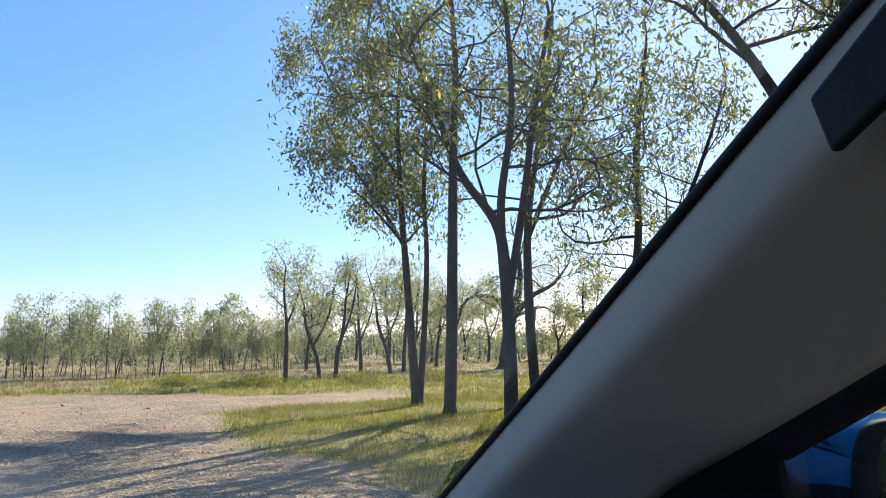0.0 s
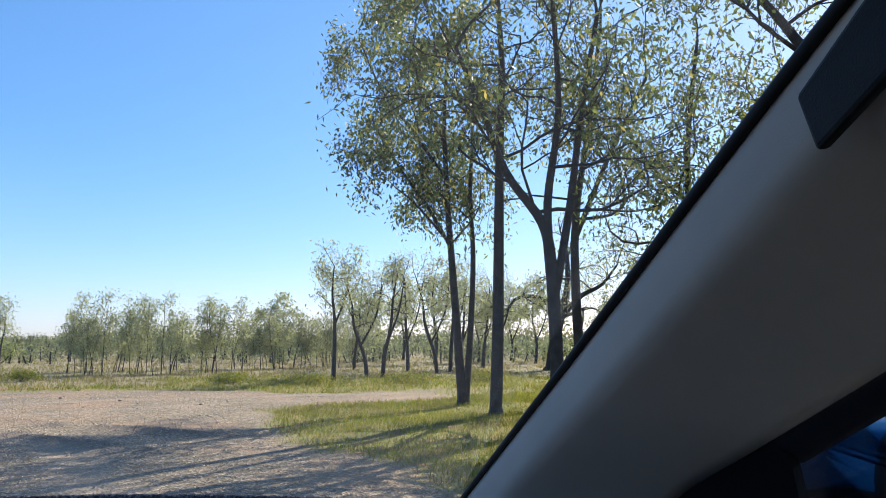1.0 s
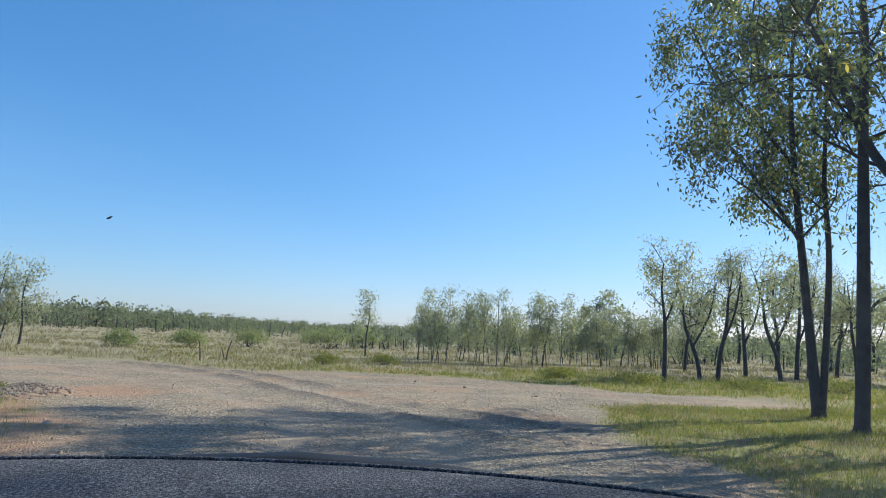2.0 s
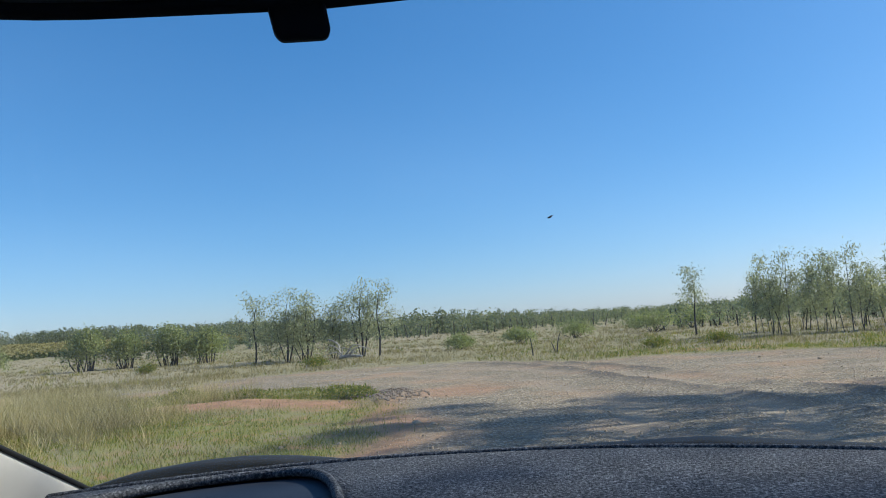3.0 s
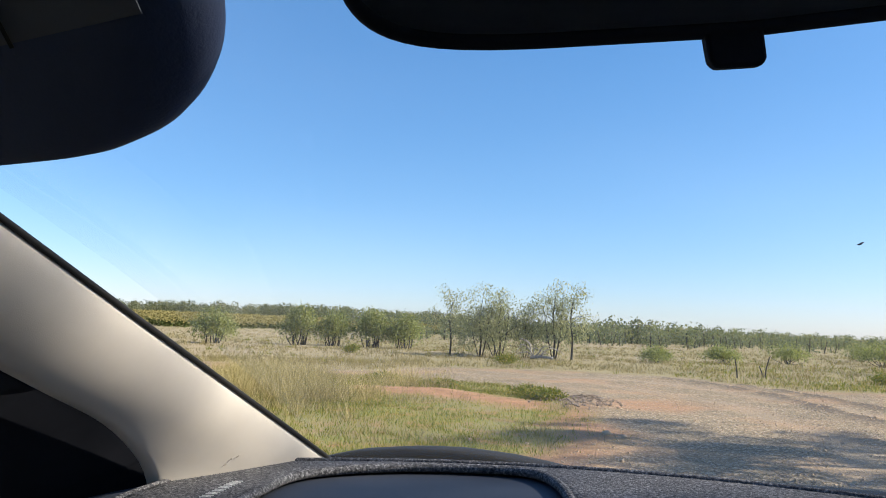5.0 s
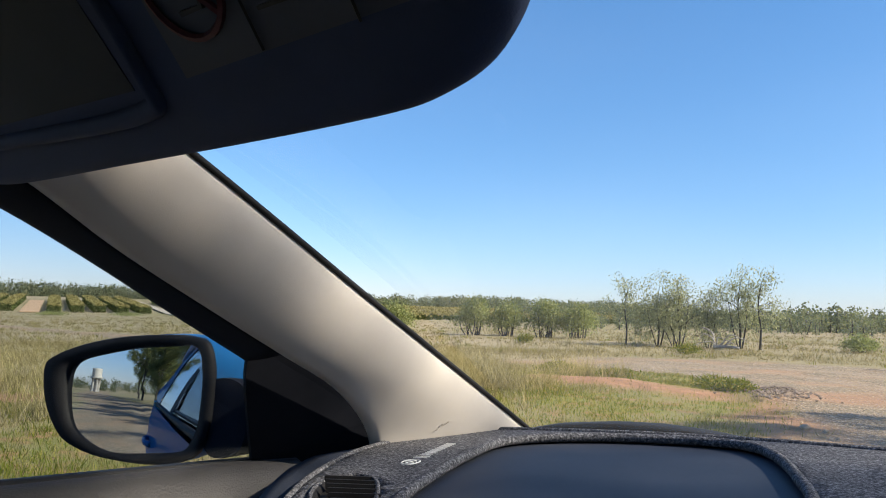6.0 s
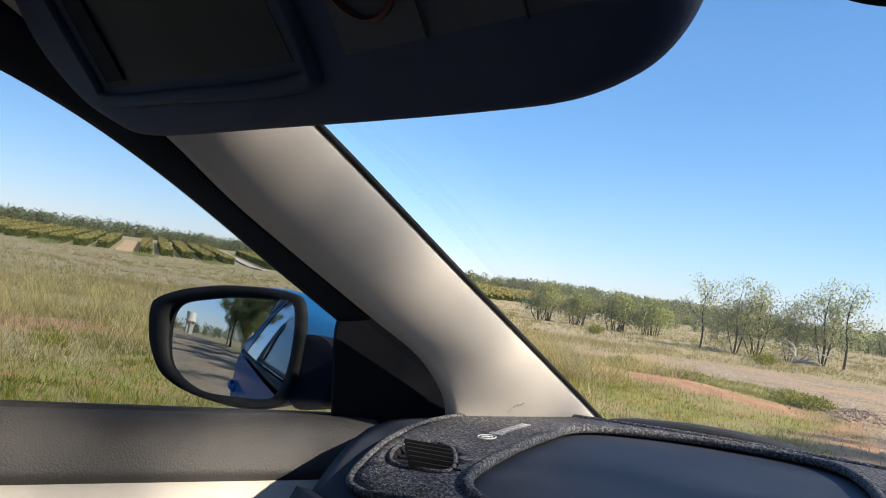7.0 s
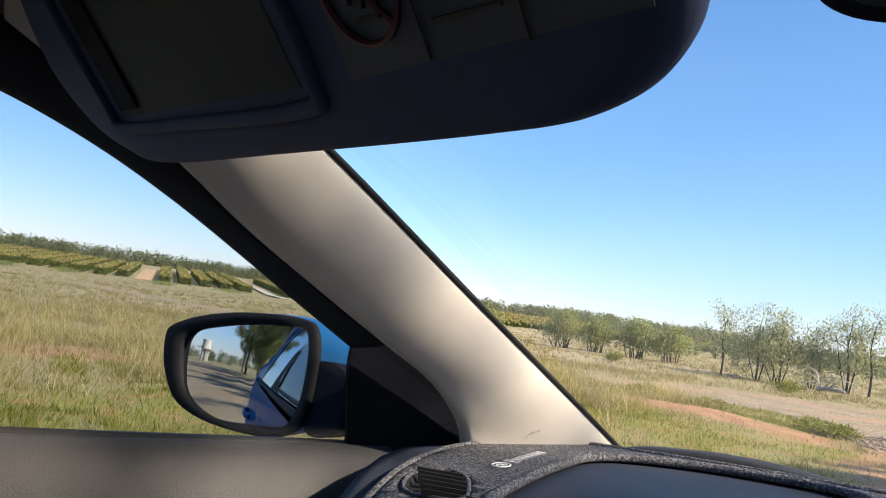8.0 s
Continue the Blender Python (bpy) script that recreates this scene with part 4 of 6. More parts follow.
def build_body():
    axles = (1.38, -1.27)

    def bottom(y):
        z = 0.23
        for a in axles:
            d = abs(y - a)
            if d < 0.37:
                z = max(z, 0.33 + math.sqrt(0.37 ** 2 - d * d))
        return z

    def belt(y):
        if y > 0.60:
            t = (y - 0.60) / 1.6
            return 1.070 - 0.055 * min(t * 5, 1) - 0.08 * t - 0.18 * t ** 3
        return 1.070 + 0.030 * (0.6 - y) / 2.6

    def half(y):
        return 0.845 - 0.10 * max((y - 1.2), 0) ** 2 - 0.10 * max(-1.2 - y, 0) ** 2

    for side in (-1, 1):
        def flank(u, v):
            y = 2.15 - 4.25 * u
            z = bottom(y) * (1 - v) + belt(y) * v
            r = (z - 0.62) / 0.5
            return side * (half(y) - 0.045 * max(r, 0) ** 2.2 - 0.03 * max(-r, 0) ** 2 + 0.010 * math.exp(-((z - 0.88) / 0.03) ** 2)), y, z

        body = smooth(part("body_side", grid(110, 20, flank), PAINT, car, "blue painted body side"))
        def skin(y0, y1, lift):
            """The side above the belt line, leaning in to the roof."""
            def f(u, v):
                y = y0 + (y1 - y0) * u
                top = 1.436 - 0.012 * max(y + 0.4, 0) - 0.16 * max(-1.15 - y, 0) ** 1.5
                low = 1.085 + 0.035 * (0.6 - y) / 2.6 + 0.10 * max(-1.15 - y, 0) ** 1.3
                x = 0.782 + lift - 0.160 * v - 0.035 * v * v - 0.10 * max(-1.2 - y, 0) ** 2
                return side * x, y, low + (top - low) * v
            return grid(16, 10, f)

        g = smooth(part("rear_door_glass", skin(-0.43, -1.06, 0.0), REAR_DOOR_GLASS, car, "tinted rear door glass"))
        g.visible_shadow = False
        smooth(part("door_pillar", skin(-0.35, -0.44, 0.004), RUBBER, car, "black pillar between the doors"))
        smooth(part("quarter_panel", skin(-1.05, -1.82, 0.004), PAINT, car, "blue rear quarter panel"))
        rail = [(side * (0.60 - 0.10 * max(-1.2 - y, 0) ** 2), y, 1.448 - 0.012 * max(y + 0.4, 0) - 0.16 * max(-1.15 - y, 0) ** 1.5) for y in np.linspace(-0.05, -1.85, 24)]
        smooth(part("roof_side", tube(rail, 0.026, 8), PAINT, car, "blue roof edge"))
        mould = [(side * (0.796 - 0.10 * max(-1.2 - y, 0) ** 2), y, 1.082 + 0.035 * (0.6 - y) / 2.6 + 0.10 * max(-1.15 - y, 0) ** 1.3) for y in np.linspace(0.50, -1.15, 24)]
        smooth(part("belt_moulding", tube(mould, 0.009, 6), RUBBER, car, "black belt moulding under the side glass"))
        for y in (0.02 - 0.22, -0.98):
            h = [(side * 0.833, y + 0.09, 0.93), (side * 0.857, y + 0.06, 0.934), (side * 0.858, y - 0.06, 0.936), (side * 0.833, y - 0.09, 0.936)]
            smooth(part("door_handle", tube(spline(h, 6), 0.012, 8), PAINT, car, "blue pull door handle"))

    def bonnet(u, v):
        w = 2 * u - 1
        y = 0.99 + 0.05 * (1 - w * w) + v * (1.13 + 0.06 * (1 - w * w))
        zb = belt(y) - 0.055
        return w * (half(y) - 0.045), y, zb + 0.055 * (1 - abs(w) ** 2.2) * (1 - 0.5 * v)

    smooth(part("bonnet", grid(20, 20, bonnet), PAINT, car, "blue painted bonnet"))

    def nose(u, v):
        w = 2 * u - 1
        x = w * half(2.15) * (1 - 0.02 * v)
        return x, 2.15 + 0.12 * (1 - w * w) * math.sin(math.pi * min(v * 0.8 + 0.2, 1)), 0.25 + (belt(2.15) - 0.25) * v

    smooth(part("front_bumper", grid(20, 10, nose), PAINT, car, "blue front bumper"))

    def tail(u, v):
        w = 2 * u - 1
        x = w * half(-2.1)
        return x, -2.1 - 0.08 * (1 - w * w), 0.25 + (belt(-2.1) - 0.25) * v

    smooth(part("tailgate", grid(20, 10, tail), PAINT, car, "blue tailgate"))

    def back(u, v):
        w = 2 * u - 1
        return w * (0.74 * (1 - v) + 0.54 * v), -2.08 * (1 - v) - 1.80 * v - 0.06 * (1 - w * w), 1.12 * (1 - v) + 1.42 * v

    g = smooth(part("rear_window", grid(14, 6, back), REAR_GLASS, car, "tinted rear window"))
    g.visible_shadow = False
    thicken(part("cabin_floor", grid(4, 6, lambda u, v: (-0.80 + 1.6 * u, -2.0 + 3.0 * v, 0.30)), LINER, car, "dark cabin floor"), 0.02)
    thicken(part("parcel_shelf", grid(4, 4, lambda u, v: (-0.74 + 1.48 * u, -2.02 + 0.55 * v, 1.10)), LINER, car), 0.02)
    thicken(part("rear_seat", grid(6, 6, lambda u, v: (-0.66 + 1.32 * u, -1.46 + 0.02 * v + 0.2 * (1 - v), 0.45 + 0.62 * v)), LINER, car, "dark rear bench backrest"), 0.12)
    for a in axles:
        for side in (-1, 1):
            prof = [(0.0, 0.10), (0.20, 0.10), (0.215, 0.115), (0.30, 0.11), (0.318, 0.07), (0.318, -0.07), (0.30, -0.105), (0.2, -0.1)]
            k = 36
            v = [(side * (0.735 + p[1] * 0.9), a + p[0] * math.cos(2 * math.pi * i / k), 0.318 + p[0] * math.sin(2 * math.pi * i / k)) for p in prof[2:] for i in range(k)]
            r = len(prof) - 2
            tyre = part("wheel", (v, [(j * k + i, j * k + (i + 1) % k, (j + 1) * k + (i + 1) % k, (j + 1) * k + i) for j in range(r - 1) for i in range(k)]), TYRE, car, "black road tyre on an alloy wheel")
            spokes = []
            for s in range(5):
                w = 2 * math.pi * s / 5
                spokes.append(tube([(side * 0.822, a, 0.318), (side * 0.828, a + 0.10 * math.cos(w), 0.318 + 0.10 * math.sin(w)), (side * 0.822, a + 0.205 * math.cos(w), 0.318 + 0.205 * math.sin(w))], [0.04, 0.024, 0.03], 6))
            spokes.append(tube([(side * 0.825, a + 0.21 * math.cos(2 * math.pi * i / k), 0.318 + 0.21 * math.sin(2 * math.pi * i / k)) for i in range(k)], 0.012, 6, True))
            part("rim", joined(spokes), ALLOY, tyre, "silver alloy rim")


build_body()

# plain dark plate that stands in for the end of the driver's visor
pad = [(0.551, 0.273, 1.355), (0.551, 0.280, 1.378), (0.490, 0.110, 1.470), (0.490, 0.090, 1.437)]
rounded(part("visor_end_plate", slab([(x - 0.012, y - 0.012, z) for x, y, z in pad][::-1], 0.006), DARK_PLASTIC, car, "plain dark plate at the pillar top, standing in for the visor end"), 0.002)


def build_mat():
    hole = spline([(-0.440, 0.412), (-0.497, 0.497), (-0.545, 0.587), (-0.572, 0.650), (-0.562, 0.700), (-0.505, 0.757), (-0.430, 0.792), (-0.375, 0.800), (-0.325, 0.768), (-0.265, 0.690), (-0.215, 0.60), (-0.215, 0.47), (-0.30, 0.405), (-0.385, 0.392)], 8, True)
    vent = spline([(-0.522, 0.388), (-0.557, 0.420), (-0.556, 0.452), (-0.530, 0.455), (-0.500, 0.440), (-0.464, 0.410), (-0.487, 0.392)], 6, True)
    front = [(x, 0.895 - 0.36 * x * x) for x in np.linspace(-0.66, 0.66, 34)]
    out = front + spline([(0.66, 0.735), (0.70, 0.65), (0.70, 0.54), (0.64, 0.46), (0.55, 0.372)], 6)[1:] + [(x, 0.362) for x in np.linspace(0.5, -0.44, 30)]
    out += spline([(-0.48, 0.345), (-0.515, 0.348), (-0.550, 0.385), (-0.630, 0.478), (-0.670, 0.55), (-0.694, 0.64), (-0.686, 0.715), (-0.66, 0.738)], 6)[:-1]
    h = lambda x, y: dash_z(x, y) + 0.007
    mat = smooth(part("dash_mat", fill(out, [hole, vent], h, 0.02), FELT, None))
    tagged(mat, "grey marled felt mat covering the dashboard", "dash mat")
    thicken(mat, 0.005)
    for loop, r in ((hole, 0.0050), (out, 0.0032), (vent, 0.0022)):
        smooth(part("mat_hem", tube([(p[0], p[1], h(p[0], p[1])) for p in loop], r, 8, True), FELT, mat, "stitched felt hem"))
    # demister vent in the dashboard below the mat
    base = dash_z(-0.55, 0.435) - 0.006
    tray = smooth(part("demister_vent", tube([(p[0], p[1], dash_z(p[0], p[1]) + 0.002) for p in vent], 0.006, 6, True), DARK_PLASTIC, car, "black demister vent in the dash corner"))
    part("vent_floor", ([(p[0], p[1], dash_z(p[0], p[1]) + 0.0015) for p in vent], [tuple(range(len(vent)))[::-1]]), RUBBER, tray)
    for i in range(6):
        t = i / 5
        a = Vector((-0.546 + 0.068 * t, 0.436 - 0.034 * t, 0))
        d = Vector((0.022, 0.024, 0))
        p, q = a - d * 0.55, a + d * 0.75
        z0 = dash_z(a.x, a.y)
        part("vent_slat", slab([(p.x, p.y, z0 + 0.003), (q.x, q.y, z0 + 0.003), (q.x, q.y, z0 + 0.011), (p.x, p.y, z0 + 0.011)], 0.0025), DARK_PLASTIC, tray)
    # embroidered patch: an oval emblem and a row of marks, as plain shapes
    d = Vector((-0.046, 0.087, 0)).normalized()
    e = Vector((d.y, -d.x, 0))
    o = Vector((-0.545, 0.508, 0))

    def on(a, b, lift=0.0035):
        p = o + d * a + e * b
        return (p.x, p.y, h(p.x, p.y) + lift)

    part("emblem_ring", tube([on(0.011 * math.cos(a), 0.0085 * math.sin(a)) for a in np.linspace(0, 2 * math.pi, 24, endpoint=False)], 0.0006, 5, True), WHITE_PRINT, mat, "white oval emblem")
    part("emblem_bar", joined([tube([on(-0.006, -0.003), on(0.006, 0.003)], 0.0006, 5), tube([on(-0.004, 0.005), on(-0.002, -0.005)], 0.0006, 5), tube([on(0.002, 0.005), on(0.004, -0.005)], 0.0006, 5)]), WHITE_PRINT, mat)
    x = 0.021
    for i in range(7):
        b = 0.0075 if i == 0 else 0.0058
        part("printed_mark", joined([tube([on(x, -b), on(x, b)], 0.0005, 4), tube([on(x, 0.0), on(x + 0.005, 0.001)], 0.0004, 4), tube([on(x + 0.0055, -b), on(x + 0.0055, b)], 0.0005, 4)]), WHITE_PRINT, mat)
        x += 0.0122


build_mat()

# ---------------------------------------------------------------- trees


def branch_tube(path, r0, r1, sides, V, F):
    v, f = tube(path, list(np.linspace(r0, r1, len(path))), sides)
    o = len(V)
    V.extend(v)
    F.extend(tuple(i + o for i in q) for q in f)


def leaf_quads(at, way, length, width, rnd):
    """Lens-shaped leaves: a mesh of diamonds, each bent a little."""
    n = len(at)
    side = np.cross(way, rnd.normal(size=(n, 3)))
    side /= np.linalg.norm(side, axis=1)[:, None] + 1e-9
    a = at
    b = at + way * (length * 0.45)[:, None] + side * (width * 0.5)[:, None]
    c = at + way * length[:, None]
    d = at + way * (length * 0.45)[:, None] - side * (width * 0.5)[:, None]
    return np.stack([a, b, c, d], 1).reshape(-1, 3)


def grow(rnd, p, d, length, r, depth, V, F, tips, spread, droop, sides):
    """One branch with its side branches; the ends of the last ones carry leaves."""
    k = 5 if depth > 0 else 4
    path = [p]
    q = np.array(d)
    for i in range(k):
        q = q + rnd.normal(size=3) * 0.20 + np.array((0, 0, -droop if depth == 0 else 0.05))
        q /= np.linalg.norm(q)
        path.append(path[-1] + q * length / k)
    branch_tube(path, r, max(r * 0.55, 0.004), sides, V, F)
    if depth == 0:
        for s in path[1:]:
            tips.append((s, q))
        return
    m = rnd.randint(3, 5)
    for i in range(m):
        j = rnd.randint(2, k + 1)
        w = q + rnd.normal(size=3) * spread
        w[2] += 0.15
        w /= np.linalg.norm(w)
        grow(rnd, path[j], w, length * rnd.uniform(0.5, 0.75), r * rnd.uniform(0.4, 0.55), depth - 1, V, F, tips, spread, droop, max(sides - 2, 3))


def tree(name, label, at, stems, seed, per_tip=9, leaf=(0.125, 0.046), depth=2, start=0.4, limb=1.6, spread=0.7, droop=0.25, bark=None, leafy=None, group="", face=True, bias=(0, 0, 0), limbs=7, scatter=0.16, hang=0.8, girth=1.0):
    """stems: polylines of (sideways, up, radius) seen from the road; limbs leave each stem above its start share."""
    rnd = np.random.RandomState(seed)
    ax, ay = at
    az = float(height_at(ax, ay)) - 0.05
    dist = math.hypot(ax, ay)
    lat = np.array((ay / dist, -ax / dist, 0.0)) if face else np.array((1.0, 0, 0))
    deep = np.array((ax / dist, ay / dist, 0.0)) if face else np.array((0, 1.0, 0))
    V, F, tips = [], [], []
    for st in stems:
        st = [(a, h, r * girth) for a, h, r in st]
        c = [lat * a + np.array((0, 0, h)) + deep * (0.10 * h * math.sin(seed + a)) for a, h, r in st]
        path = spline(c, 5)
        rad = np.interp(np.linspace(0, 1, len(path)), np.linspace(0, 1, len(st)), [r for a, h, r in st])
        if st[0][1] < 0.1:
            rad[0] *= 1.35
        v, f = tube(path, list(rad), 10)
        o = len(V)
        V.extend(v)
        F.extend(tuple(i + o for i in q) for q in f)
        n = len(path)
        for i in range(limbs):
            t = start + (1 - start) * (i + rnd.uniform(0, 0.9)) / limbs
            j = min(int(t * (n - 1)), n - 1)
            w = rnd.normal(size=3) * np.array((1, 1, 0.35)) + np.array((0, 0, 0.45)) + np.array(bias)
            w /= np.linalg.norm(w)
            grow(rnd, np.array(path[j]), w, limb * rnd.uniform(0.6, 1.15) * (1.15 - 0.45 * t), rad[j] * rnd.uniform(0.35, 0.5), depth, V, F, tips, spread, droop, 6)
        grow(rnd, np.array(path[-1]), np.array(path[-1]) - np.array(path[-3]), limb * 0.7, rad[-1] * 0.8, depth, V, F, tips, spread, droop, 5)
    tr = thing(name, label, "tree", group, (ax, ay, az))
    smooth(part("trunk", (V, F), bark or BARK, tr))
    at0 = np.repeat(np.array([t[0] for t in tips]), per_tip, 0)
    n = len(at0)
    at0 = at0 + rnd.normal(size=(n, 3)) * scatter
    way = rnd.normal(size=(n, 3)) * 0.75 + np.array((0, 0, -hang))
    way /= np.linalg.norm(way, axis=1)[:, None]
    ln = leaf[0] * rnd.uniform(0.6, 1.35, n)
    v = leaf_quads(at0, way, ln, leaf[1] * rnd.uniform(0.7, 1.3, n), rnd)
    part("crown", fast_mesh("crown", v, np.arange(4 * n).reshape(-1, 4), leafy or GUM_LEAF), None, tr)
    return tr


GUM = "tall gum tree with dark bark and a thin drooping crown"
NEAR = "gum trees beside the road"
tree("gum_tree", "twin-stemmed dark gum tree leaning over the grass", (7.9, 14.1), [[(0, 0, 0.15), (-0.12, 1.6, 0.125), (-0.22, 2.9, 0.105), (-0.33, 4.4, 0.085), (-0.40, 6.2, 0.06), (-0.3, 8.0, 0.04)], [(0.05, 0, 0.11), (0.16, 1.6, 0.09), (0.22, 3.2, 0.075), (0.16, 4.6, 0.062), (0.22, 6.3, 0.045), (0.1, 7.6, 0.03)], [(-0.26, 3.4, 0.055), (-0.7, 4.2, 0.05), (-1.25, 5.0, 0.04), (-1.75, 5.8, 0.03), (-2.1, 6.5, 0.02)], [(-0.28, 3.5, 0.05), (-0.7, 4.0, 0.04), (-1.15, 4.5, 0.03), (-1.5, 4.8, 0.02)], [(-0.36, 4.9, 0.055), (-1.1, 6.0, 0.045), (-1.9, 7.2, 0.035), (-2.5, 8.6, 0.02)], [(-0.36, 5.6, 0.05), (-0.9, 6.8, 0.04), (-1.1, 8.0, 0.03), (-1.0, 8.8, 0.02)]], 11, 8, start=0.50, limbs=7, limb=1.35, droop=0.45, group=NEAR, girth=0.74)
tree("gum_tree", "straight dark-barked gum tree with a broad thin crown", (7.45, 12.0), [[(0, 0, 0.17), (0.05, 1.5, 0.15), (0.08, 3.2, 0.135), (0.11, 5.0, 0.11), (0.16, 6.6, 0.085), (0.1, 7.9, 0.05), (0.15, 8.8, 0.03)]], 23, 6, bias=(-0.3, 0.2, 0.1), start=0.52, limbs=12, limb=1.8, group=NEAR, girth=0.74)
tree("gum_tree", "forked gum tree with grey-brown bark and spreading limbs", (7.2, 9.7), [[(0, 0, 0.17), (0.0, 1.2, 0.15), (-0.06, 2.6, 0.14), (-0.20, 3.3, 0.11), (-0.75, 4.1, 0.09), (-1.15, 5.2, 0.07), (-1.55, 6.2, 0.05)], [(-0.05, 2.4, 0.11), (-0.10, 3.6, 0.095), (0.10, 5.2, 0.07), (0.0, 7.4, 0.05)], [(-0.03, 2.0, 0.10), (0.24, 3.5, 0.09), (0.45, 5.0, 0.07), (0.75, 6.8, 0.045)]], 37, 5, start=0.5, limbs=8, limb=2.1, group=NEAR, girth=0.74)
tree("gum_tree", GUM, (10.5, 13.3), [[(0, 0, 0.17), (-0.12, 2.2, 0.15), (-0.1, 4.2, 0.12), (0.25, 6.4, 0.08), (0.55, 8.6, 0.05)], [(-0.1, 3.8, 0.09), (0.6, 5.4, 0.07), (1.5, 7.2, 0.04)]], 41, 5, start=0.5, limbs=8, limb=2.2, group=NEAR, girth=0.74)
tree("gum_tree", GUM, (10.4, 10.3), [[(0, 0, 0.15), (0.05, 1.8, 0.12), (0.25, 3.4, 0.10), (0.3, 5.2, 0.07), (0.55, 7.2, 0.04)], [(0.05, 1.4, 0.09), (0.7, 2.9, 0.07), (1.4, 4.6, 0.05), (1.9, 6.0, 0.03)]], 53, 5, start=0.45, limbs=8, limb=1.9, group=NEAR, girth=0.74)
tree("gum_tree", GUM, (15.6, 15.2), [[(0, 0, 0.15), (-0.05, 2.4, 0.12), (0.15, 4.6, 0.08), (0.1, 6.8, 0.05)], [(0.1, 1.8, 0.08), (0.9, 3.4, 0.06), (1.3, 5.2, 0.035)]], 67, 5, start=0.45, limbs=7, limb=1.9, group=NEAR, girth=0.74)
# its last stem rises out of view, added to dapple the car's interior
tree("gum_tree", "large gum tree with heavy grey limbs", (9.7, 6.0), [[(0, 0, 0.24), (0.1, 2.0, 0.21), (0.1, 3.6, 0.18), (-0.5, 5.2, 0.12), (-1.3, 6.6, 0.08), (-2.1, 7.4, 0.05)], [(0.1, 3.0, 0.15), (0.5, 5.0, 0.12), (0.6, 7.4, 0.07), (0.4, 9.2, 0.04)], [(0.1, 3.4, 0.12), (1.2, 5.0, 0.09), (2.0, 6.8, 0.05)], [(0.5, 5.0, 0.08), (1.2, 7.0, 0.06), (1.5, 8.8, 0.045), (1.6, 10.4, 0.03)]], 71, 6, start=0.55, limbs=7, limb=2.2, group=NEAR, girth=0.74)

# more of the same stand along the road behind, which shades the car
STAND = [(14.5, 2.0), (10.5, -3.5), (8.2, -8.5), (6.6, -13.0), (5.6, -19.0), (4.4, -26.0), (3.6, -33.0), (1.4, -38.0), (2.8, -43.0), (-0.4, -46.0), (1.8, -51.0), (-1.0, -56.0), (18.0, 8.0)]
for i, (x, y) in enumerate(STAND):
    h = 7.5 + 1.5 * math.sin(i * 2.3)
    tree("gum_tree", GUM, (x, y), [[(0, 0, 0.17), (0.1, h * 0.3, 0.14), (-0.1, h * 0.6, 0.10), (0.2, h, 0.05)], [(0.05, h * 0.3, 0.10), (0.7, h * 0.6, 0.07), (1.2, h * 0.9, 0.04)]], 100 + i, 22 if y < -7 else 8, leaf=(0.18, 0.055), start=0.30 if y < -5 else 0.45, limbs=8 if y < -5 else 6, limb=2.2, group="gum trees along the road behind", face=False)

# small trees across the side road
SCRUB = "small trees across the side road"
tree("small_tree", "slender young tree with a drooping grey-green crown", (8.6, 24.9), [[(0, 0, 0.085), (0.02, 1.2, 0.07), (0.0, 2.2, 0.055), (-0.1, 3.2, 0.035), (-0.05, 4.1, 0.02)], [(0.0, 2.0, 0.04), (0.35, 3.0, 0.03), (0.45, 3.9, 0.015)]], 201, 8, (0.15, 0.042), 1, 0.5, 1.2, bark=BARK, leafy=SAPLING_LEAF, group=SCRUB, scatter=0.14)
for i, (x, y, s, lean) in enumerate([(10.9, 27.6, 1.0, -0.9), (11.4, 27.2, 1.05, 0.5), (15.1, 33.0, 1.15, -0.2), (15.0, 29.6, 1.1, -0.9), (16.6, 31.4, 1.2, 0.2), (18.2, 33.4, 1.1, 0.3), (20.0, 32.6, 1.1, -0.3), (21.4, 36.6, 1.2, 0.4), (13.2, 35.4, 1.0, 0.3)]):
    tree("small_tree", "crooked thin-stemmed small tree with sparse leaves", (x, y), [[(0, 0, 0.09 * s), (lean * 0.15, 0.9 * s, 0.075 * s), (lean * 0.6, 2.0 * s, 0.06 * s), (lean * 0.75, 3.0 * s, 0.04 * s), (lean * 1.1, 4.0 * s, 0.02)], [(lean * 0.3, 1.3 * s, 0.05), (lean * 0.2 + 0.5, 2.5 * s, 0.04), (lean * 0.2 + 0.7, 3.7 * s, 0.02)]], 210 + i, 7, (0.14, 0.042), 1, 0.5, 1.3, leafy=SAPLING_LEAF, group=SCRUB, scatter=0.15)
tree("old_tree", "thick-trunked old tree with bare twisted limbs", (22.6, 31.6), [[(0, 0, 0.36), (0.2, 1.5, 0.30), (0.5, 2.8, 0.25), (0.9, 4.4, 0.17), (0.9, 6.2, 0.1)], [(0.45, 2.6, 0.18), (1.5, 3.8, 0.14), (2.6, 4.4, 0.09), (3.4, 5.4, 0.05)], [(0.4, 2.8, 0.15), (-0.6, 3.8, 0.11), (-1.8, 3.7, 0.08), (-2.3, 2.9, 0.05)]], 240, 12, (0.2, 0.05), 1, 0.5, 2.2, leafy=SAPLING_LEAF, group=SCRUB, scatter=0.25)
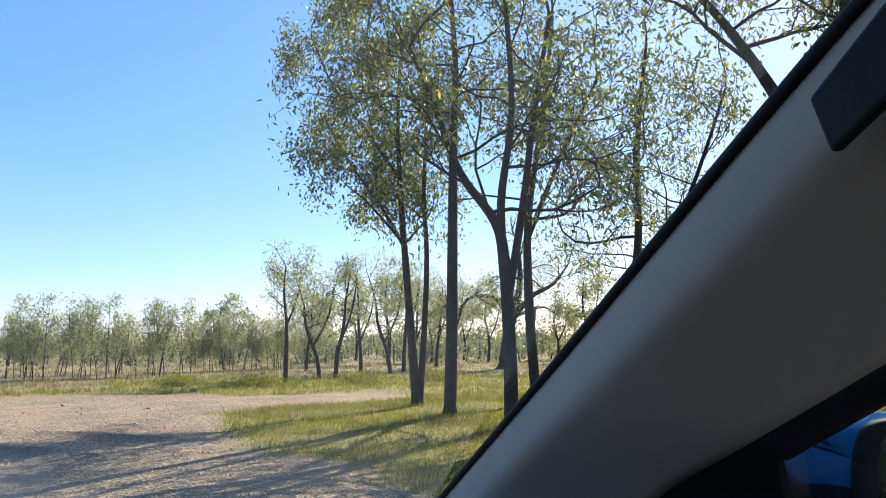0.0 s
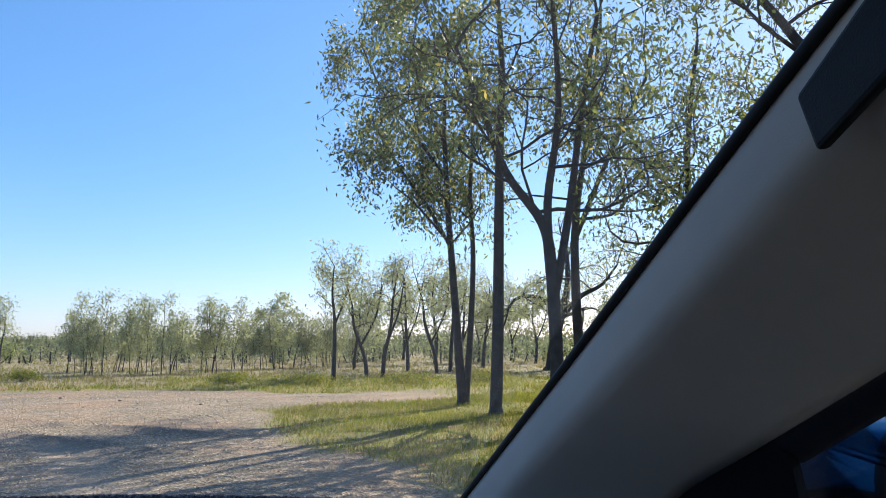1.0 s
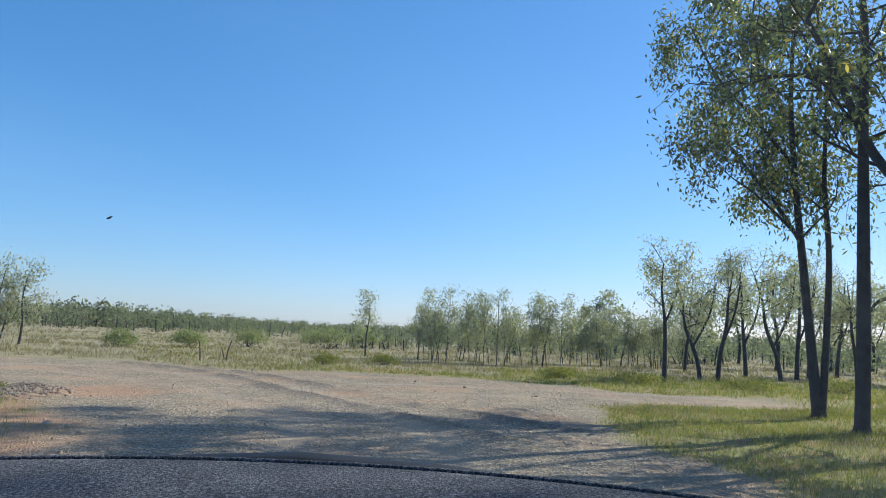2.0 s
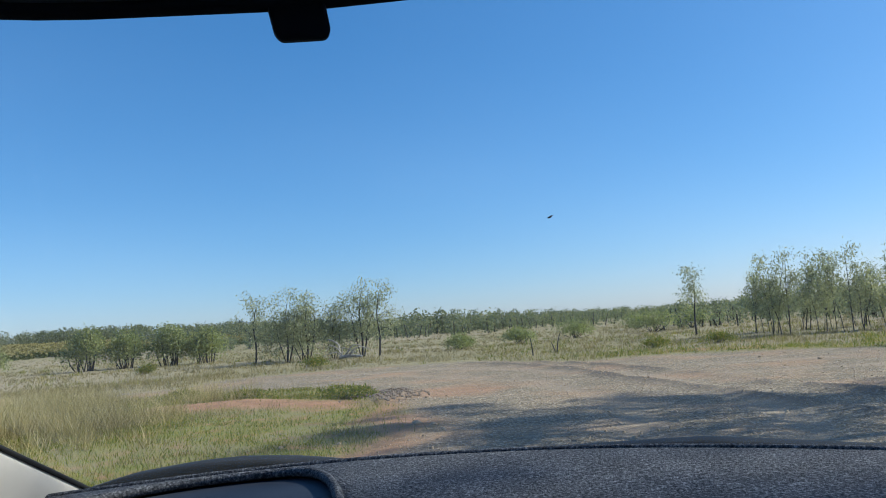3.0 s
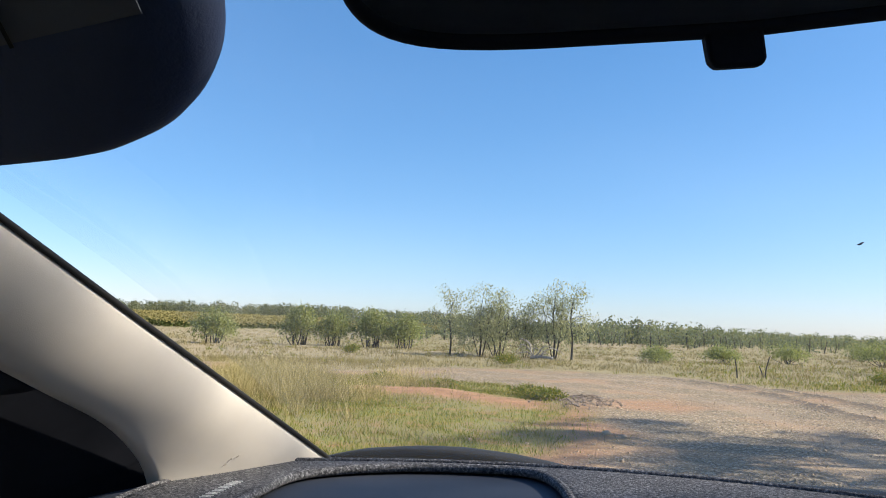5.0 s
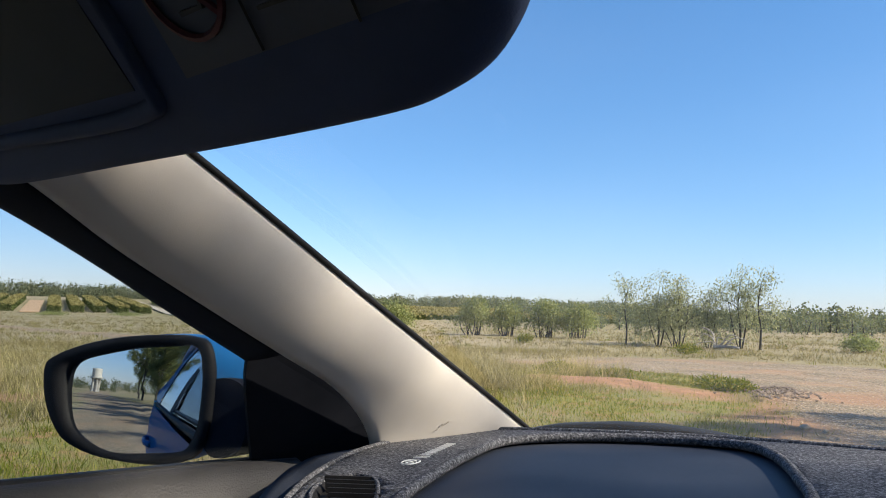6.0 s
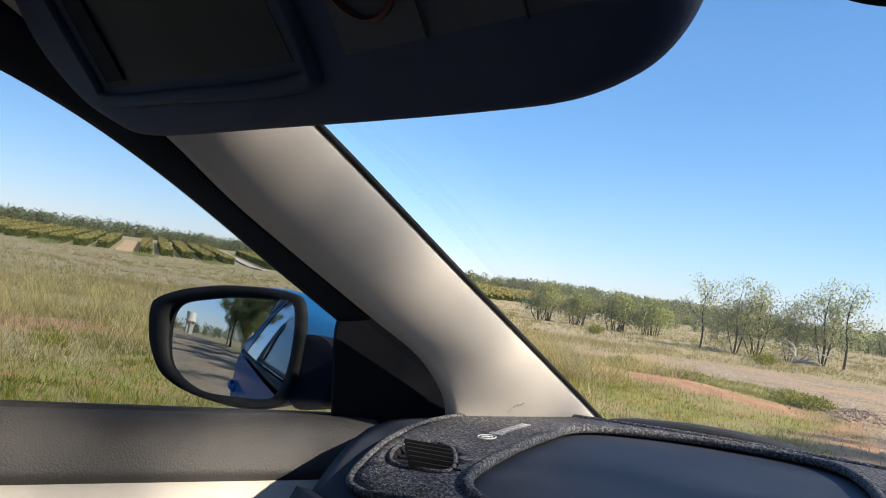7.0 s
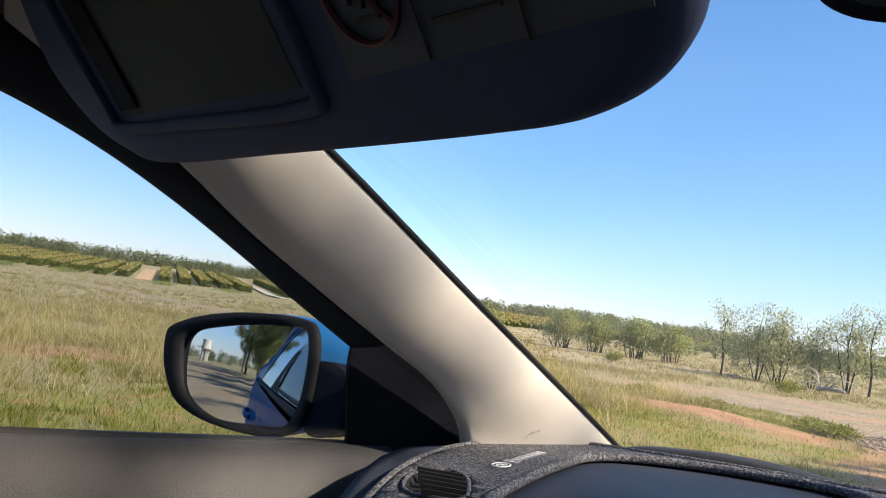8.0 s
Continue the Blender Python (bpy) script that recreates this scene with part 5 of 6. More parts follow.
for i, (x, y) in enumerate([(30, 44), (34, 38), (27, 47), (38, 46), (22, 44), (33, 52), (18, 48), (42, 40), (25, 56), (13, 52)]):
    s = 1.2 + 0.25 * math.sin(i * 1.9)
    tree("small_tree", "thin-stemmed small tree with sparse leaves", (x, y), [[(0, 0, 0.10 * s), (0.1, 1.3 * s, 0.08 * s), (-0.2, 2.8 * s, 0.05 * s), (0.0, 4.2 * s, 0.02)], [(0.05, 1.3 * s, 0.06), (0.7, 2.6 * s, 0.04), (0.9, 3.8 * s, 0.02)]], 260 + i, 8, (0.30, 0.09), 1, 0.45, 1.5, leafy=SAPLING_LEAF, group=SCRUB, scatter=0.22)

# sapling thicket beyond the road
rs = np.random.RandomState(5)
THICKET = [(0.9, 36, 3.5), (2.5, 33, 3.3), (3.4, 37, 2.8), (4.7, 34.5, 3.4), (6.3, 33, 3.6), (7.4, 39, 2.9), (9.2, 35.5, 3.5), (10.8, 35, 3.6), (12.0, 40, 2.9), (13.6, 39, 3.0), (14.7, 40, 3.1), (16.4, 41, 2.8), (17.6, 42, 2.6), (19.0, 40, 2.8), (20.6, 43, 2.9)]
for i, (deg, d, h) in enumerate(THICKET):
    az = radians(deg)
    stems = []
    for k in range(5):
        a, b, t = rs.uniform(-0.55, 0.55), rs.uniform(-0.5, 0.5), rs.uniform(0.55, 0.95) if k else 0.92
        r = 0.024 if k < 2 else 0.016
        stems.append([(a, 0, r), (a + b * 0.25, 0.30 * h * t, r * 0.8), (a + b * 0.7 + rs.uniform(-0.1, 0.1), 0.62 * h * t, r * 0.55), (a + b, h * t * 0.95, 0.007)])
    tree("sapling", "thin sapling with several dark stems and a wispy olive crown", (d * math.sin(az), d * math.cos(az)), stems, 300 + i, 6, (0.13, 0.040), 1, 0.42, 0.55, leafy=SAPLING_LEAF, group="sapling thicket", scatter=0.15, limbs=6)
tree("sapling", "lone sapling with a pale feathery crown", (-2.3, 36.5), [[(0, 0, 0.05), (0.0, 1.0, 0.04), (0.1, 2.0, 0.03), (0.05, 2.7, 0.012)]], 340, 10, (0.13, 0.042), 1, 0.45, 0.8, leafy=SAPLING_LEAF, group="sapling thicket", scatter=0.16)

# clump across the bend
CLUMP = "trees in the clump across the bend"
for i, (x, y, s, two, w) in enumerate([(-22.8, 30.4, 1.0, 0, 1.0), (-21.2, 30.8, 1.05, 1, 1.0), (-20.3, 31.2, 0.95, 1, 1.0), (-19.6, 32.6, 0.75, 1, 0.8), (-18.2, 33.0, 1.15, 1, 0.9), (-17.2, 33.0, 1.1, 0, 1.0), (-21.8, 33.0, 0.7, 1, 1.0)]):
    st = [[(0, 0, 0.075 * s), (0.05, 1.0 * s, 0.06 * s), (-0.05, 2.1 * s, 0.04 * s), (0.1, 3.2 * s, 0.015)]]
    if two:
        st += [[(0.1, 0, 0.05 * s), (0.35 * w, 1.1 * s, 0.04 * s), (0.5 * w, 2.6 * s, 0.02)], [(-0.05, 0, 0.04), (-0.4 * w, 1.2 * s, 0.03), (-0.6 * w, 2.3 * s, 0.015)]]
    tree("small_tree", "small paddock tree with a pale olive crown", (x, y), [[(a * 0.9, b * 0.90, c) for a, b, c in q] for q in st], 360 + i, 8, (0.14, 0.046), 1, 0.42, 1.1, leafy=SAPLING_LEAF, group=CLUMP, scatter=0.20, limbs=8, girth=0.7)


def bush(name, label, at, radius, high, seed, count, group, leafy=None, leaf=(0.16, 0.06)):
    rnd = np.random.RandomState(seed)
    b = thing(name, label, "bush", group, (at[0], at[1], float(height_at(*at)) - 0.03))
    V, F, c = [], [], []
    for i in range(14):
        a, r = rnd.uniform(0, 6.28), radius * rnd.uniform(0.15, 0.80)
        tip = np.array((r * math.cos(a), r * math.sin(a), high * rnd.uniform(0.5, 0.9)))
        foot = 0.6 if high > 1.6 else 0.15
        stem = ([], [])
        branch_tube(spline([(foot * tip[0], foot * tip[1], 0), tip * np.array((0.8, 0.8, 0.5)) + rnd.normal(size=3) * 0.08 * radius, tip], 4), 0.014 * high, 0.006, 5, *(stem if high > 1.6 else (V, F)))
        if high > 1.6:
            smooth(part("stem", stem, BARK, b))
        c.append(tip)
    if V:
        smooth(part("stems", (V, F), BARK, b))
    c = np.array(c)
    p = c[rnd.randint(0, len(c), count)] * rnd.uniform(0.55, 1.05, (count, 1)) + rnd.normal(size=(count, 3)) * np.array((radius * 0.30, radius * 0.30, high * 0.15))
    foot = 0.08 if high < 1 else 0.17
    p[:, 2] = np.clip(p[:, 2], high * foot * rnd.uniform(0.5, 3.0, count), high * rnd.uniform(0.9, 1.05, count))
    p[:, 2] *= 1 - 0.38 * np.clip(np.hypot(p[:, 0], p[:, 1]) / (1.15 * radius), 0, 1) ** 2
    way = rnd.normal(size=(count, 3))
    way /= np.linalg.norm(way, axis=1)[:, None]
    v = leaf_quads(p, way, leaf[0] * rnd.uniform(0.6, 1.4, count), leaf[1] * rnd.uniform(0.7, 1.3, count), rnd)
    part("crown", fast_mesh("crown", v, np.arange(4 * count).reshape(-1, 4), leafy or BUSH_LEAF), None, b)
    return b


bush("bush", "rounded olive bush standing alone in dry grass", (-39.3, 27.7), 1.6, 2.3, 401, 4200, "paddock bushes", leaf=(0.17, 0.07))
bush("bush", "broad olive bush with bare lower stems", (-36.5, 32.4), 1.25, 2.75, 402, 4200, "paddock bushes", leaf=(0.17, 0.07))
bush("bush", "broad olive bush with bare lower stems", (-35.0, 33.9), 1.2, 2.5, 403, 4200, "paddock bushes", leaf=(0.17, 0.07))
bush("bush", "wide olive bush with bare lower stems", (-33.0, 35.4), 1.35, 2.7, 404, 4200, "paddock bushes", leaf=(0.17, 0.07))
bush("bush", "wide olive bush with bare lower stems", (-31.2, 36.7), 1.35, 2.35, 405, 4200, "paddock bushes", leaf=(0.17, 0.07))
for i, (x, y, r, h) in enumerate([(-16.4, 25.8, 0.6, 0.55), (-26.0, 26.5, 0.45, 0.5), (-14.0, 36, 0.9, 0.9), (-12.0, 40, 1.0, 1.0), (-10, 45, 1.3, 1.3), (-5.6, 48, 1.6, 1.5), (-3.5, 52, 1.4, 1.5), (-8.4, 60, 1.5, 1.4), (-7.6, 12.9, 0.5, 0.28), (-6.8, 12.3, 0.4, 0.24), (5.0, 24.6, 0.8, 0.4), (7.2, 23.4, 1.0, 0.42), (10.5, 22.6, 1.1, 0.45), (13.8, 23.4, 1.2, 0.5), (-3.2, 27.5, 0.6, 0.45), (-1.0, 28.2, 0.6, 0.4), (-126, 10, 2.4, 0.9), (-118, 2, 2.0, 0.8), (-121, 34, 3.0, 0.7), (-112, 22, 2.4, 0.7), (-124, -9, 2.2, 0.9), (-9.6, 12.6, 0.4, 0.26), (-11.5, 12.8, 0.5, 0.3)]):
    bush("low_bush", "low green weedy shrub at the road edge", (x, y), r, h, 420 + i, 1800, "low shrubs", GREEN_GRASS if h < 0.6 else BUSH_LEAF, (0.085, 0.022) if h < 0.6 else (0.15, 0.05))

# ---------------------------------------------------------------- far woods, orchard


def far_wood():
    rnd = np.random.RandomState(9)
    V = []
    spots = []
    for i in range(4300):
        az = radians(rnd.uniform(-20, 112))
        deg = math.degrees(az)
        far = 290 + 20 * math.sin(deg * 0.13) + rnd.uniform(0, 60)
        if deg < 45:
            far = 170 + 60 * math.sin(deg * 0.2) + rnd.uniform(0, 120)
        if deg < 0:
            far = 260 + rnd.uniform(0, 120)
        spots.append((-far * math.sin(az), far * math.cos(az), rnd.uniform(2.4, 6.2) * (0.72 if deg < 32 else 0.95) * (1.08 if deg > 45 else 1.0)))
    for i in range(260):
        az = radians(rnd.uniform(8, 40))
        far = rnd.uniform(90, 170)
        spots.append((-far * math.sin(az), far * math.cos(az), rnd.uniform(1.4, 2.8)))
    spots.append((-190 * math.sin(radians(21.4)), 190 * math.cos(radians(21.4)), 6.3))
    for i in range(520):
        az, far = radians(rnd.uniform(0, 62)), rnd.uniform(95, 200)
        spots.append((far * math.sin(az), far * math.cos(az), rnd.uniform(2.2, 4.4)))
    for i in range(420):
        az, far = radians(rnd.uniform(-6, 50)), rnd.uniform(50, 100)
        spots.append((far * math.sin(az), far * math.cos(az), rnd.uniform(0.8, 2.2)))
    for i in range(420):
        spots.append((rnd.uniform(70, 170), -60 + 3 * i * rnd.uniform(0, 1) * 0.9, rnd.uniform(3, 6)))
    for i in range(200):
        spots.append((rnd.uniform(-90, 60), -rnd.uniform(140, 230), rnd.uniform(3, 6)))
    s = np.array(spots)
    z = height_at(s[:, 0], s[:, 1])
    k = 84
    n = len(s)
    a = rnd.normal(size=(n, k, 3))
    a /= np.linalg.norm(a, axis=2)[:, :, None]
    a *= rnd.uniform(0.3, 1.0, (n, k, 1)) ** 0.5
    h = s[:, 2][:, None]
    lobes = rnd.uniform(-0.18, 0.18, (n, 3, 2))
    pick = rnd.randint(0, 3, (n, k))
    lx = np.take_along_axis(lobes[:, :, 0], pick, 1)
    ly = np.take_along_axis(lobes[:, :, 1], pick, 1)
    px = s[:, 0][:, None] + (a[:, :, 0] * 0.34 + lx) * h
    py = s[:, 1][:, None] + (a[:, :, 1] * 0.34 + ly) * h
    pz = z[:, None] + h * (0.44 + 0.50 * a[:, :, 2] + 0.06 * (pick - 1))
    p = np.stack([px, py, pz], -1).reshape(-1, 3)
    m = len(p)
    way = rnd.normal(size=(m, 3))
    way /= np.linalg.norm(way, axis=1)[:, None]
    size = np.repeat(s[:, 2], k) * 0.128
    v = leaf_quads(p, way, size * rnd.uniform(0.7, 1.5, m), size * 0.55 * rnd.uniform(0.7, 1.4, m), rnd)
    ob = new("far_woods", fast_mesh("far_woods", v, np.arange(4 * m).reshape(-1, 4), WOOD_LEAF))
    tagged(ob, "distant grey-green gum woodland along the horizon", "woodland", kind="stuff")
    # trunks under the crowns
    w = np.full(n, 0.05)
    b0 = np.stack([s[:, 0] - w, s[:, 1], z - 0.2], 1)
    b1 = np.stack([s[:, 0] + w, s[:, 1] + w, z - 0.2], 1)
    b2 = np.stack([s[:, 0] + w * 0.5, s[:, 1] - w, z - 0.2], 1)
    up = np.stack([rnd.normal(size=n) * 0.2, rnd.normal(size=n) * 0.2, s[:, 2] * 0.75], 1)
    tv = np.stack([b0, b1, b2, b0 + up, b1 + up, b2 + up], 1).reshape(-1, 3)
    o = np.arange(n)[:, None] * 6
    tf = np.concatenate([np.stack([o[:, 0] + a, o[:, 0] + b, o[:, 0] + b + 3, o[:, 0] + a + 3], 1) for a, b in ((0, 1), (1, 2), (2, 0))])
    tagged(new("far_trunks", fast_mesh("far_trunks", tv, tf, BARK)), "distant dark gum trunks under the woodland crowns", "woodland", kind="stuff")


far_wood()


def hedge_mesh(name, length, width, high, seed, dense=105, leaf=0.32):
    """A clipped tree row: flanks and ends with their self-shade set in a darker leaf colour, under a flat top of pale
    new growth.
    """
    rnd = np.random.RandomState(seed)
    n = int(length * dense)
    p = np.stack([rnd.uniform(0, length, n), rnd.uniform(-0.5, 0.5, n) * width, rnd.uniform(0.02, 1.0, n) * high], 1)
    face = rnd.choice(5, n, p=(0.24, 0.24, 0.36, 0.06, 0.10))
    uneven = 0.10 * np.sin(p[:, 0] * 1.9 + seed) + 0.05 * np.sin(p[:, 0] * 5.3)
    p[face == 0, 1] = -0.5 * width + rnd.normal(size=(face == 0).sum()) * 0.05
    p[face == 1, 1] = 0.5 * width + rnd.normal(size=(face == 1).sum()) * 0.05
    p[face == 2, 2] = high + uneven[face == 2] + rnd.normal(size=(face == 2).sum()) * 0.04
    e = face == 3
    p[e, 0] = np.where(rnd.uniform(size=e.sum()) < 0.5, 0, length) + rnd.normal(size=e.sum()) * 0.06
    way = rnd.normal(size=(n, 3))
    way[face == 2] *= np.array((1, 1, 0.25))
    way[(face == 0) | (face == 1)] *= np.array((1, 0.3, 1))
    way[e] *= np.array((0.3, 1, 1))
    way /= np.linalg.norm(way, axis=1)[:, None]
    v = leaf_quads(p, way, leaf * rnd.uniform(0.7, 1.3, n), leaf * 0.85 * rnd.uniform(0.7, 1.3, n), rnd)
    me = fast_mesh(name, v, np.arange(4 * n).reshape(-1, 4), HEDGE_SHADED_LEAF)
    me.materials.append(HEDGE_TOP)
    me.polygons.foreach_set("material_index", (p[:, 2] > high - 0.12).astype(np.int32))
    return me


def orchard():
    """Parallel rows that climb the rise; one row is missing, and a pale track runs between two blocks."""
    d = np.array((-math.sin(radians(79)), math.cos(radians(79))))
    p = np.array((d[1] * -1, d[0]))
    p = p if p[1] < 0 else -p
    f0 = 150 * np.array((-math.sin(radians(80.4)), math.cos(radians(80.4))))
    rows = [hedge_mesh("hedge", 66, 2.0, 1.5, i + 1) for i in range(3)]
    coarse = hedge_mesh("coarse_hedge", 66, 2.0, 1.35, 4, 62, 0.40)
    gap = 3.8
    for i in list(range(-5, 0)) + list(range(1, 19)) + [-7.4 - k for k in range(42)]:
        a = f0 + p * gap * i - d * (0.0 if i > -6 else 4.0) + d * 2.0 * math.sin(i * 1.7)
        b = a + d * 66
        za, zb = float(height_at(*a)), float(height_at(*b))
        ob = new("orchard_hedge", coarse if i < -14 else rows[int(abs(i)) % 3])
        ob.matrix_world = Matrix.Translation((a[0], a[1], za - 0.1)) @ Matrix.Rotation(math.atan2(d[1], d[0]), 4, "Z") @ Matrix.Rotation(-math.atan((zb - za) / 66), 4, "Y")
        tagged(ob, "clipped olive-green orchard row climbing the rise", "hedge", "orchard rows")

    def strip(name, lateral, s0, s1, half, material, label):
        def g(u, v):
            q = f0 + p * (lateral + half * (2 * u - 1)) + d * (s0 + (s1 - s0) * v)
            return q[0], q[1], float(height_at(*q)) + 0.12
        tagged(thicken(part(name, grid(2, 20, g), material, None), 0.15), label, "track", kind="structure")

    strip("earth_strip", 0.0, -4, 60, 1.5, RED_EARTH, "bare red earth where an orchard row is missing")
    strip("farm_track", -6.2 * gap, -22, 70, 1.0, PALE_EARTH, "pale farm track between the orchard blocks")


orchard()

# ---------------------------------------------------------------- grass


def blades(n, x, y, low, high, width, rnd, lean=0.5):
    z = height_at(x, y)
    h = rnd.uniform(low, high, n)
    a = rnd.uniform(0, 2 * np.pi, n)
    tilt = rnd.normal(size=(n, 2)) * lean * h[:, None]
    wx, wy = np.cos(a) * width * 0.5, np.sin(a) * width * 0.5
    v0 = np.stack([x - wx, y - wy, z - 0.01], 1)
    v1 = np.stack([x + wx, y + wy, z - 0.01], 1)
    v2 = np.stack([x + tilt[:, 0], y + tilt[:, 1], z + h], 1)
    return np.stack([v0, v1, v2], 1).reshape(-1, 3)


def scatter_grass(name, label, material, zones, seed):
    rnd = np.random.RandomState(seed)
    allv = []
    for n, region, low, high, width, keep, clump in zones:
        c = max(n // clump, 1)
        cx, cy = region(c, rnd)
        x = np.repeat(cx, clump) + rnd.normal(size=c * clump) * (0.11 if clump < 30 else 0.075)
        y = np.repeat(cy, clump) + rnd.normal(size=c * clump) * (0.11 if clump < 30 else 0.075)
        ok = rnd.uniform(size=len(x)) < keep(x, y)
        x, y = x[ok], y[ok]
        d = np.hypot(x, y)
        w = width * np.clip(d / 15, 1, 4)
        allv.append(blades(len(x), x, y, low, high, w, rnd))
    v = np.concatenate(allv)
    ob = new(name, fast_mesh(name, v, np.arange(len(v)).reshape(-1, 3), material))
    tagged(ob, label, "grass", kind="stuff")


def rect(x0, x1, y0, y1):
    return lambda n, r: (r.uniform(x0, x1, n), r.uniform(y0, y1, n))


def fan(az0, az1, d0, d1):
    def f(n, r):
        a, d = np.radians(r.uniform(az0, az1, n)), d0 * (d1 / d0) ** r.uniform(0, 1, n)
        return -d * np.sin(a), d * np.cos(a)
    return f


clear = lambda x, y: (1 - gravel_at(x, y)) ** 2 * (1 - 0.95 * red_at(x, y)) * (np.hypot(x / 1.5, y / 2.6) > 1)
on_sward = lambda x, y: clear(x, y) * np.clip(sward_at(x, y), 0, 1) * (0.45 + 0.55 * (wave(x, y, 0.8, 12) > -0.2))
off_sward = lambda x, y: clear(x, y) * (1 - 0.85 * sward_at(x, y)) * (0.35 + 0.65 * (wave(x, y, 1.6, 13) > -0.25))
scatter_grass("green_grass", "short green grass beside the gravel", GREEN_GRASS, [
    (240000, rect(-16, -3, -6, 17), 0.02, 0.075, 0.010, on_sward, 9),
    (170000, rect(2.5, 17, 2, 17), 0.03, 0.10, 0.010, on_sward, 9),
    (40000, rect(-12, -4.6, -6, 6), 0.03, 0.14, 0.012, lambda x, y: clear(x, y) * (wave(x, y, 0.6, 44) > 0.2), 40),
    (60000, fan(-45, 20, 17, 45), 0.05, 0.16, 0.014, lambda x, y: clear(x, y) * np.clip(sward_at(x, y) + 0.2, 0, 1), 8),
    (42000, fan(-40, 105, 12, 70), 0.06, 0.18, 0.012, lambda x, y: clear(x, y) * (wave(x, y, 1.5, 18) > 0.25), 14),
], 21)
scatter_grass("dry_grass", "tall dry straw grass of the paddock", DRY_GRASS, [
    (95000, rect(-16, -3.2, -6, 16), 0.04, 0.16, 0.009, lambda x, y: clear(x, y) * (1 - 0.8 * sward_at(x, y)) * (wave(x, y, 1.1, 15) > 0.0), 10),
    (60000, fan(38, 110, 11, 30), 0.06, 0.24, 0.007, off_sward, 12),
    (170000, fan(-45, 112, 17, 80), 0.06, 0.22, 0.009, off_sward, 8),
    (40000, fan(-45, 112, 80, 220), 0.08, 0.24, 0.012, off_sward, 5),
    (20000, rect(3, 14, 3, 15), 0.06, 0.2, 0.008, lambda x, y: clear(x, y) * (wave(x, y, 0.9, 16) > 0.2), 8),
], 22)
scatter_grass("straw_tufts", "bleached tussocks of tall straw grass beside the road", STRAW, [
    (38000, rect(-20, -6.4, -6, 7.5), 0.14, 0.50, 0.0075, lambda x, y: clear(x, y) * (1 - 0.75 * sward_at(x, y)) * (0.12 + 0.88 * (wave(x, y, 0.7, 19) > 0.12)) * (0.1 + 0.9 * step(7.4, 9.4, np.hypot(x, y - 2))) * (1 - 0.92 * np.exp(-((x + 10.0) / 1.7) ** 2 - ((y - 0.9) / 0.9) ** 2)), 56),
    (5000, rect(-15, -8.5, -5, 6), 0.40, 0.80, 0.006, lambda x, y: clear(x, y) * (wave(x, y, 1.0, 19) > 0.1), 12),
    (26000, rect(-15.5, -8.8, 6.5, 12.5), 0.22, 0.62, 0.007, lambda x, y: clear(x, y) * (0.1 + 0.9 * (wave(x, y, 0.7, 51) > 0.0)), 50),
], 23)

# ---------------------------------------------------------------- stones, posts, dead wood, tank


def stone(at, r, seed, label="rough brown field stone at the road edge"):
    bm = bmesh.new()
    bmesh.ops.create_icosphere(bm, subdivisions=3, radius=r)
    o = Vector((seed * 3.1, seed * 1.7, 0))
    for v in bm.verts:
        n = v.co.normalized()
        v.co *= 1 + 0.28 * noise.noise(n * 1.6 + o) + 0.10 * noise.noise(n * 5 + o)
        v.co.z *= 0.72
    ob = smooth(part("stone", bm, STONE, None))
    ob.location = (at[0], at[1], float(height_at(*at)) + r * 0.25)
    tagged(ob, label, "stone", "road edge stones")


for i, (x, y, r) in enumerate([(-4.10, 9.0, 0.058), (-3.84, 8.95, 0.038), (5.0, 15.0, 0.075), (-4.45, 7.6, 0.026), (-5.05, 7.3, 0.028), (-3.55, 8.6, 0.03), (2.9, 16.6, 0.05), (1.4, 18.3, 0.05), (-3.3, 9.3, 0.025), (0.2, 19.6, 0.05)]):
    stone((x, y), r, i + 1)


def pebbles():
    rnd = np.random.RandomState(31)
    n = 15000
    x, y = rnd.uniform(-9, 7, n), rnd.uniform(4.5, 22, n)
    g = (gravel_at(x, y) > 0.5) & (rnd.uniform(size=n) < 0.9)
    x, y = x[g], y[g]
    n = len(x)
    r = rnd.uniform(0.006, 0.020, n) * (1 + (rnd.uniform(size=n) > 0.96) * 0.8)
    z = height_at(x, y)
    ring = np.array([(math.cos(a), math.sin(a), 0) for a in np.linspace(0, 2 * math.pi, 5, endpoint=False)])
    pts = np.concatenate([ring * np.array((1, 1, 0)) + np.array((0, 0, -0.2)), ring * 0.62 + np.array((0, 0, 0.55))])
    v = np.stack([x, y, z], 1)[:, None, :] + pts[None] * r[:, None, None] * rnd.uniform(0.7, 1.3, (n, 10, 1))
    o = (np.arange(n) * 10)[:, None]
    q = np.concatenate([np.stack([o[:, 0] + i, o[:, 0] + (i + 1) % 5, o[:, 0] + 5 + (i + 1) % 5, o[:, 0] + 5 + i], 1) for i in range(5)] + [np.stack([o[:, 0] + 5, o[:, 0] + 6, o[:, 0] + 7, o[:, 0] + 8], 1), np.stack([o[:, 0] + 8, o[:, 0] + 9, o[:, 0] + 5, o[:, 0] + 5], 1)[:0]])
    ob = new("loose_gravel", fast_mesh("loose_gravel", v.reshape(-1, 3), q, STONE))
    tagged(ob, "loose pebbles strewn over the gravel road", "gravel", kind="stuff")


pebbles()


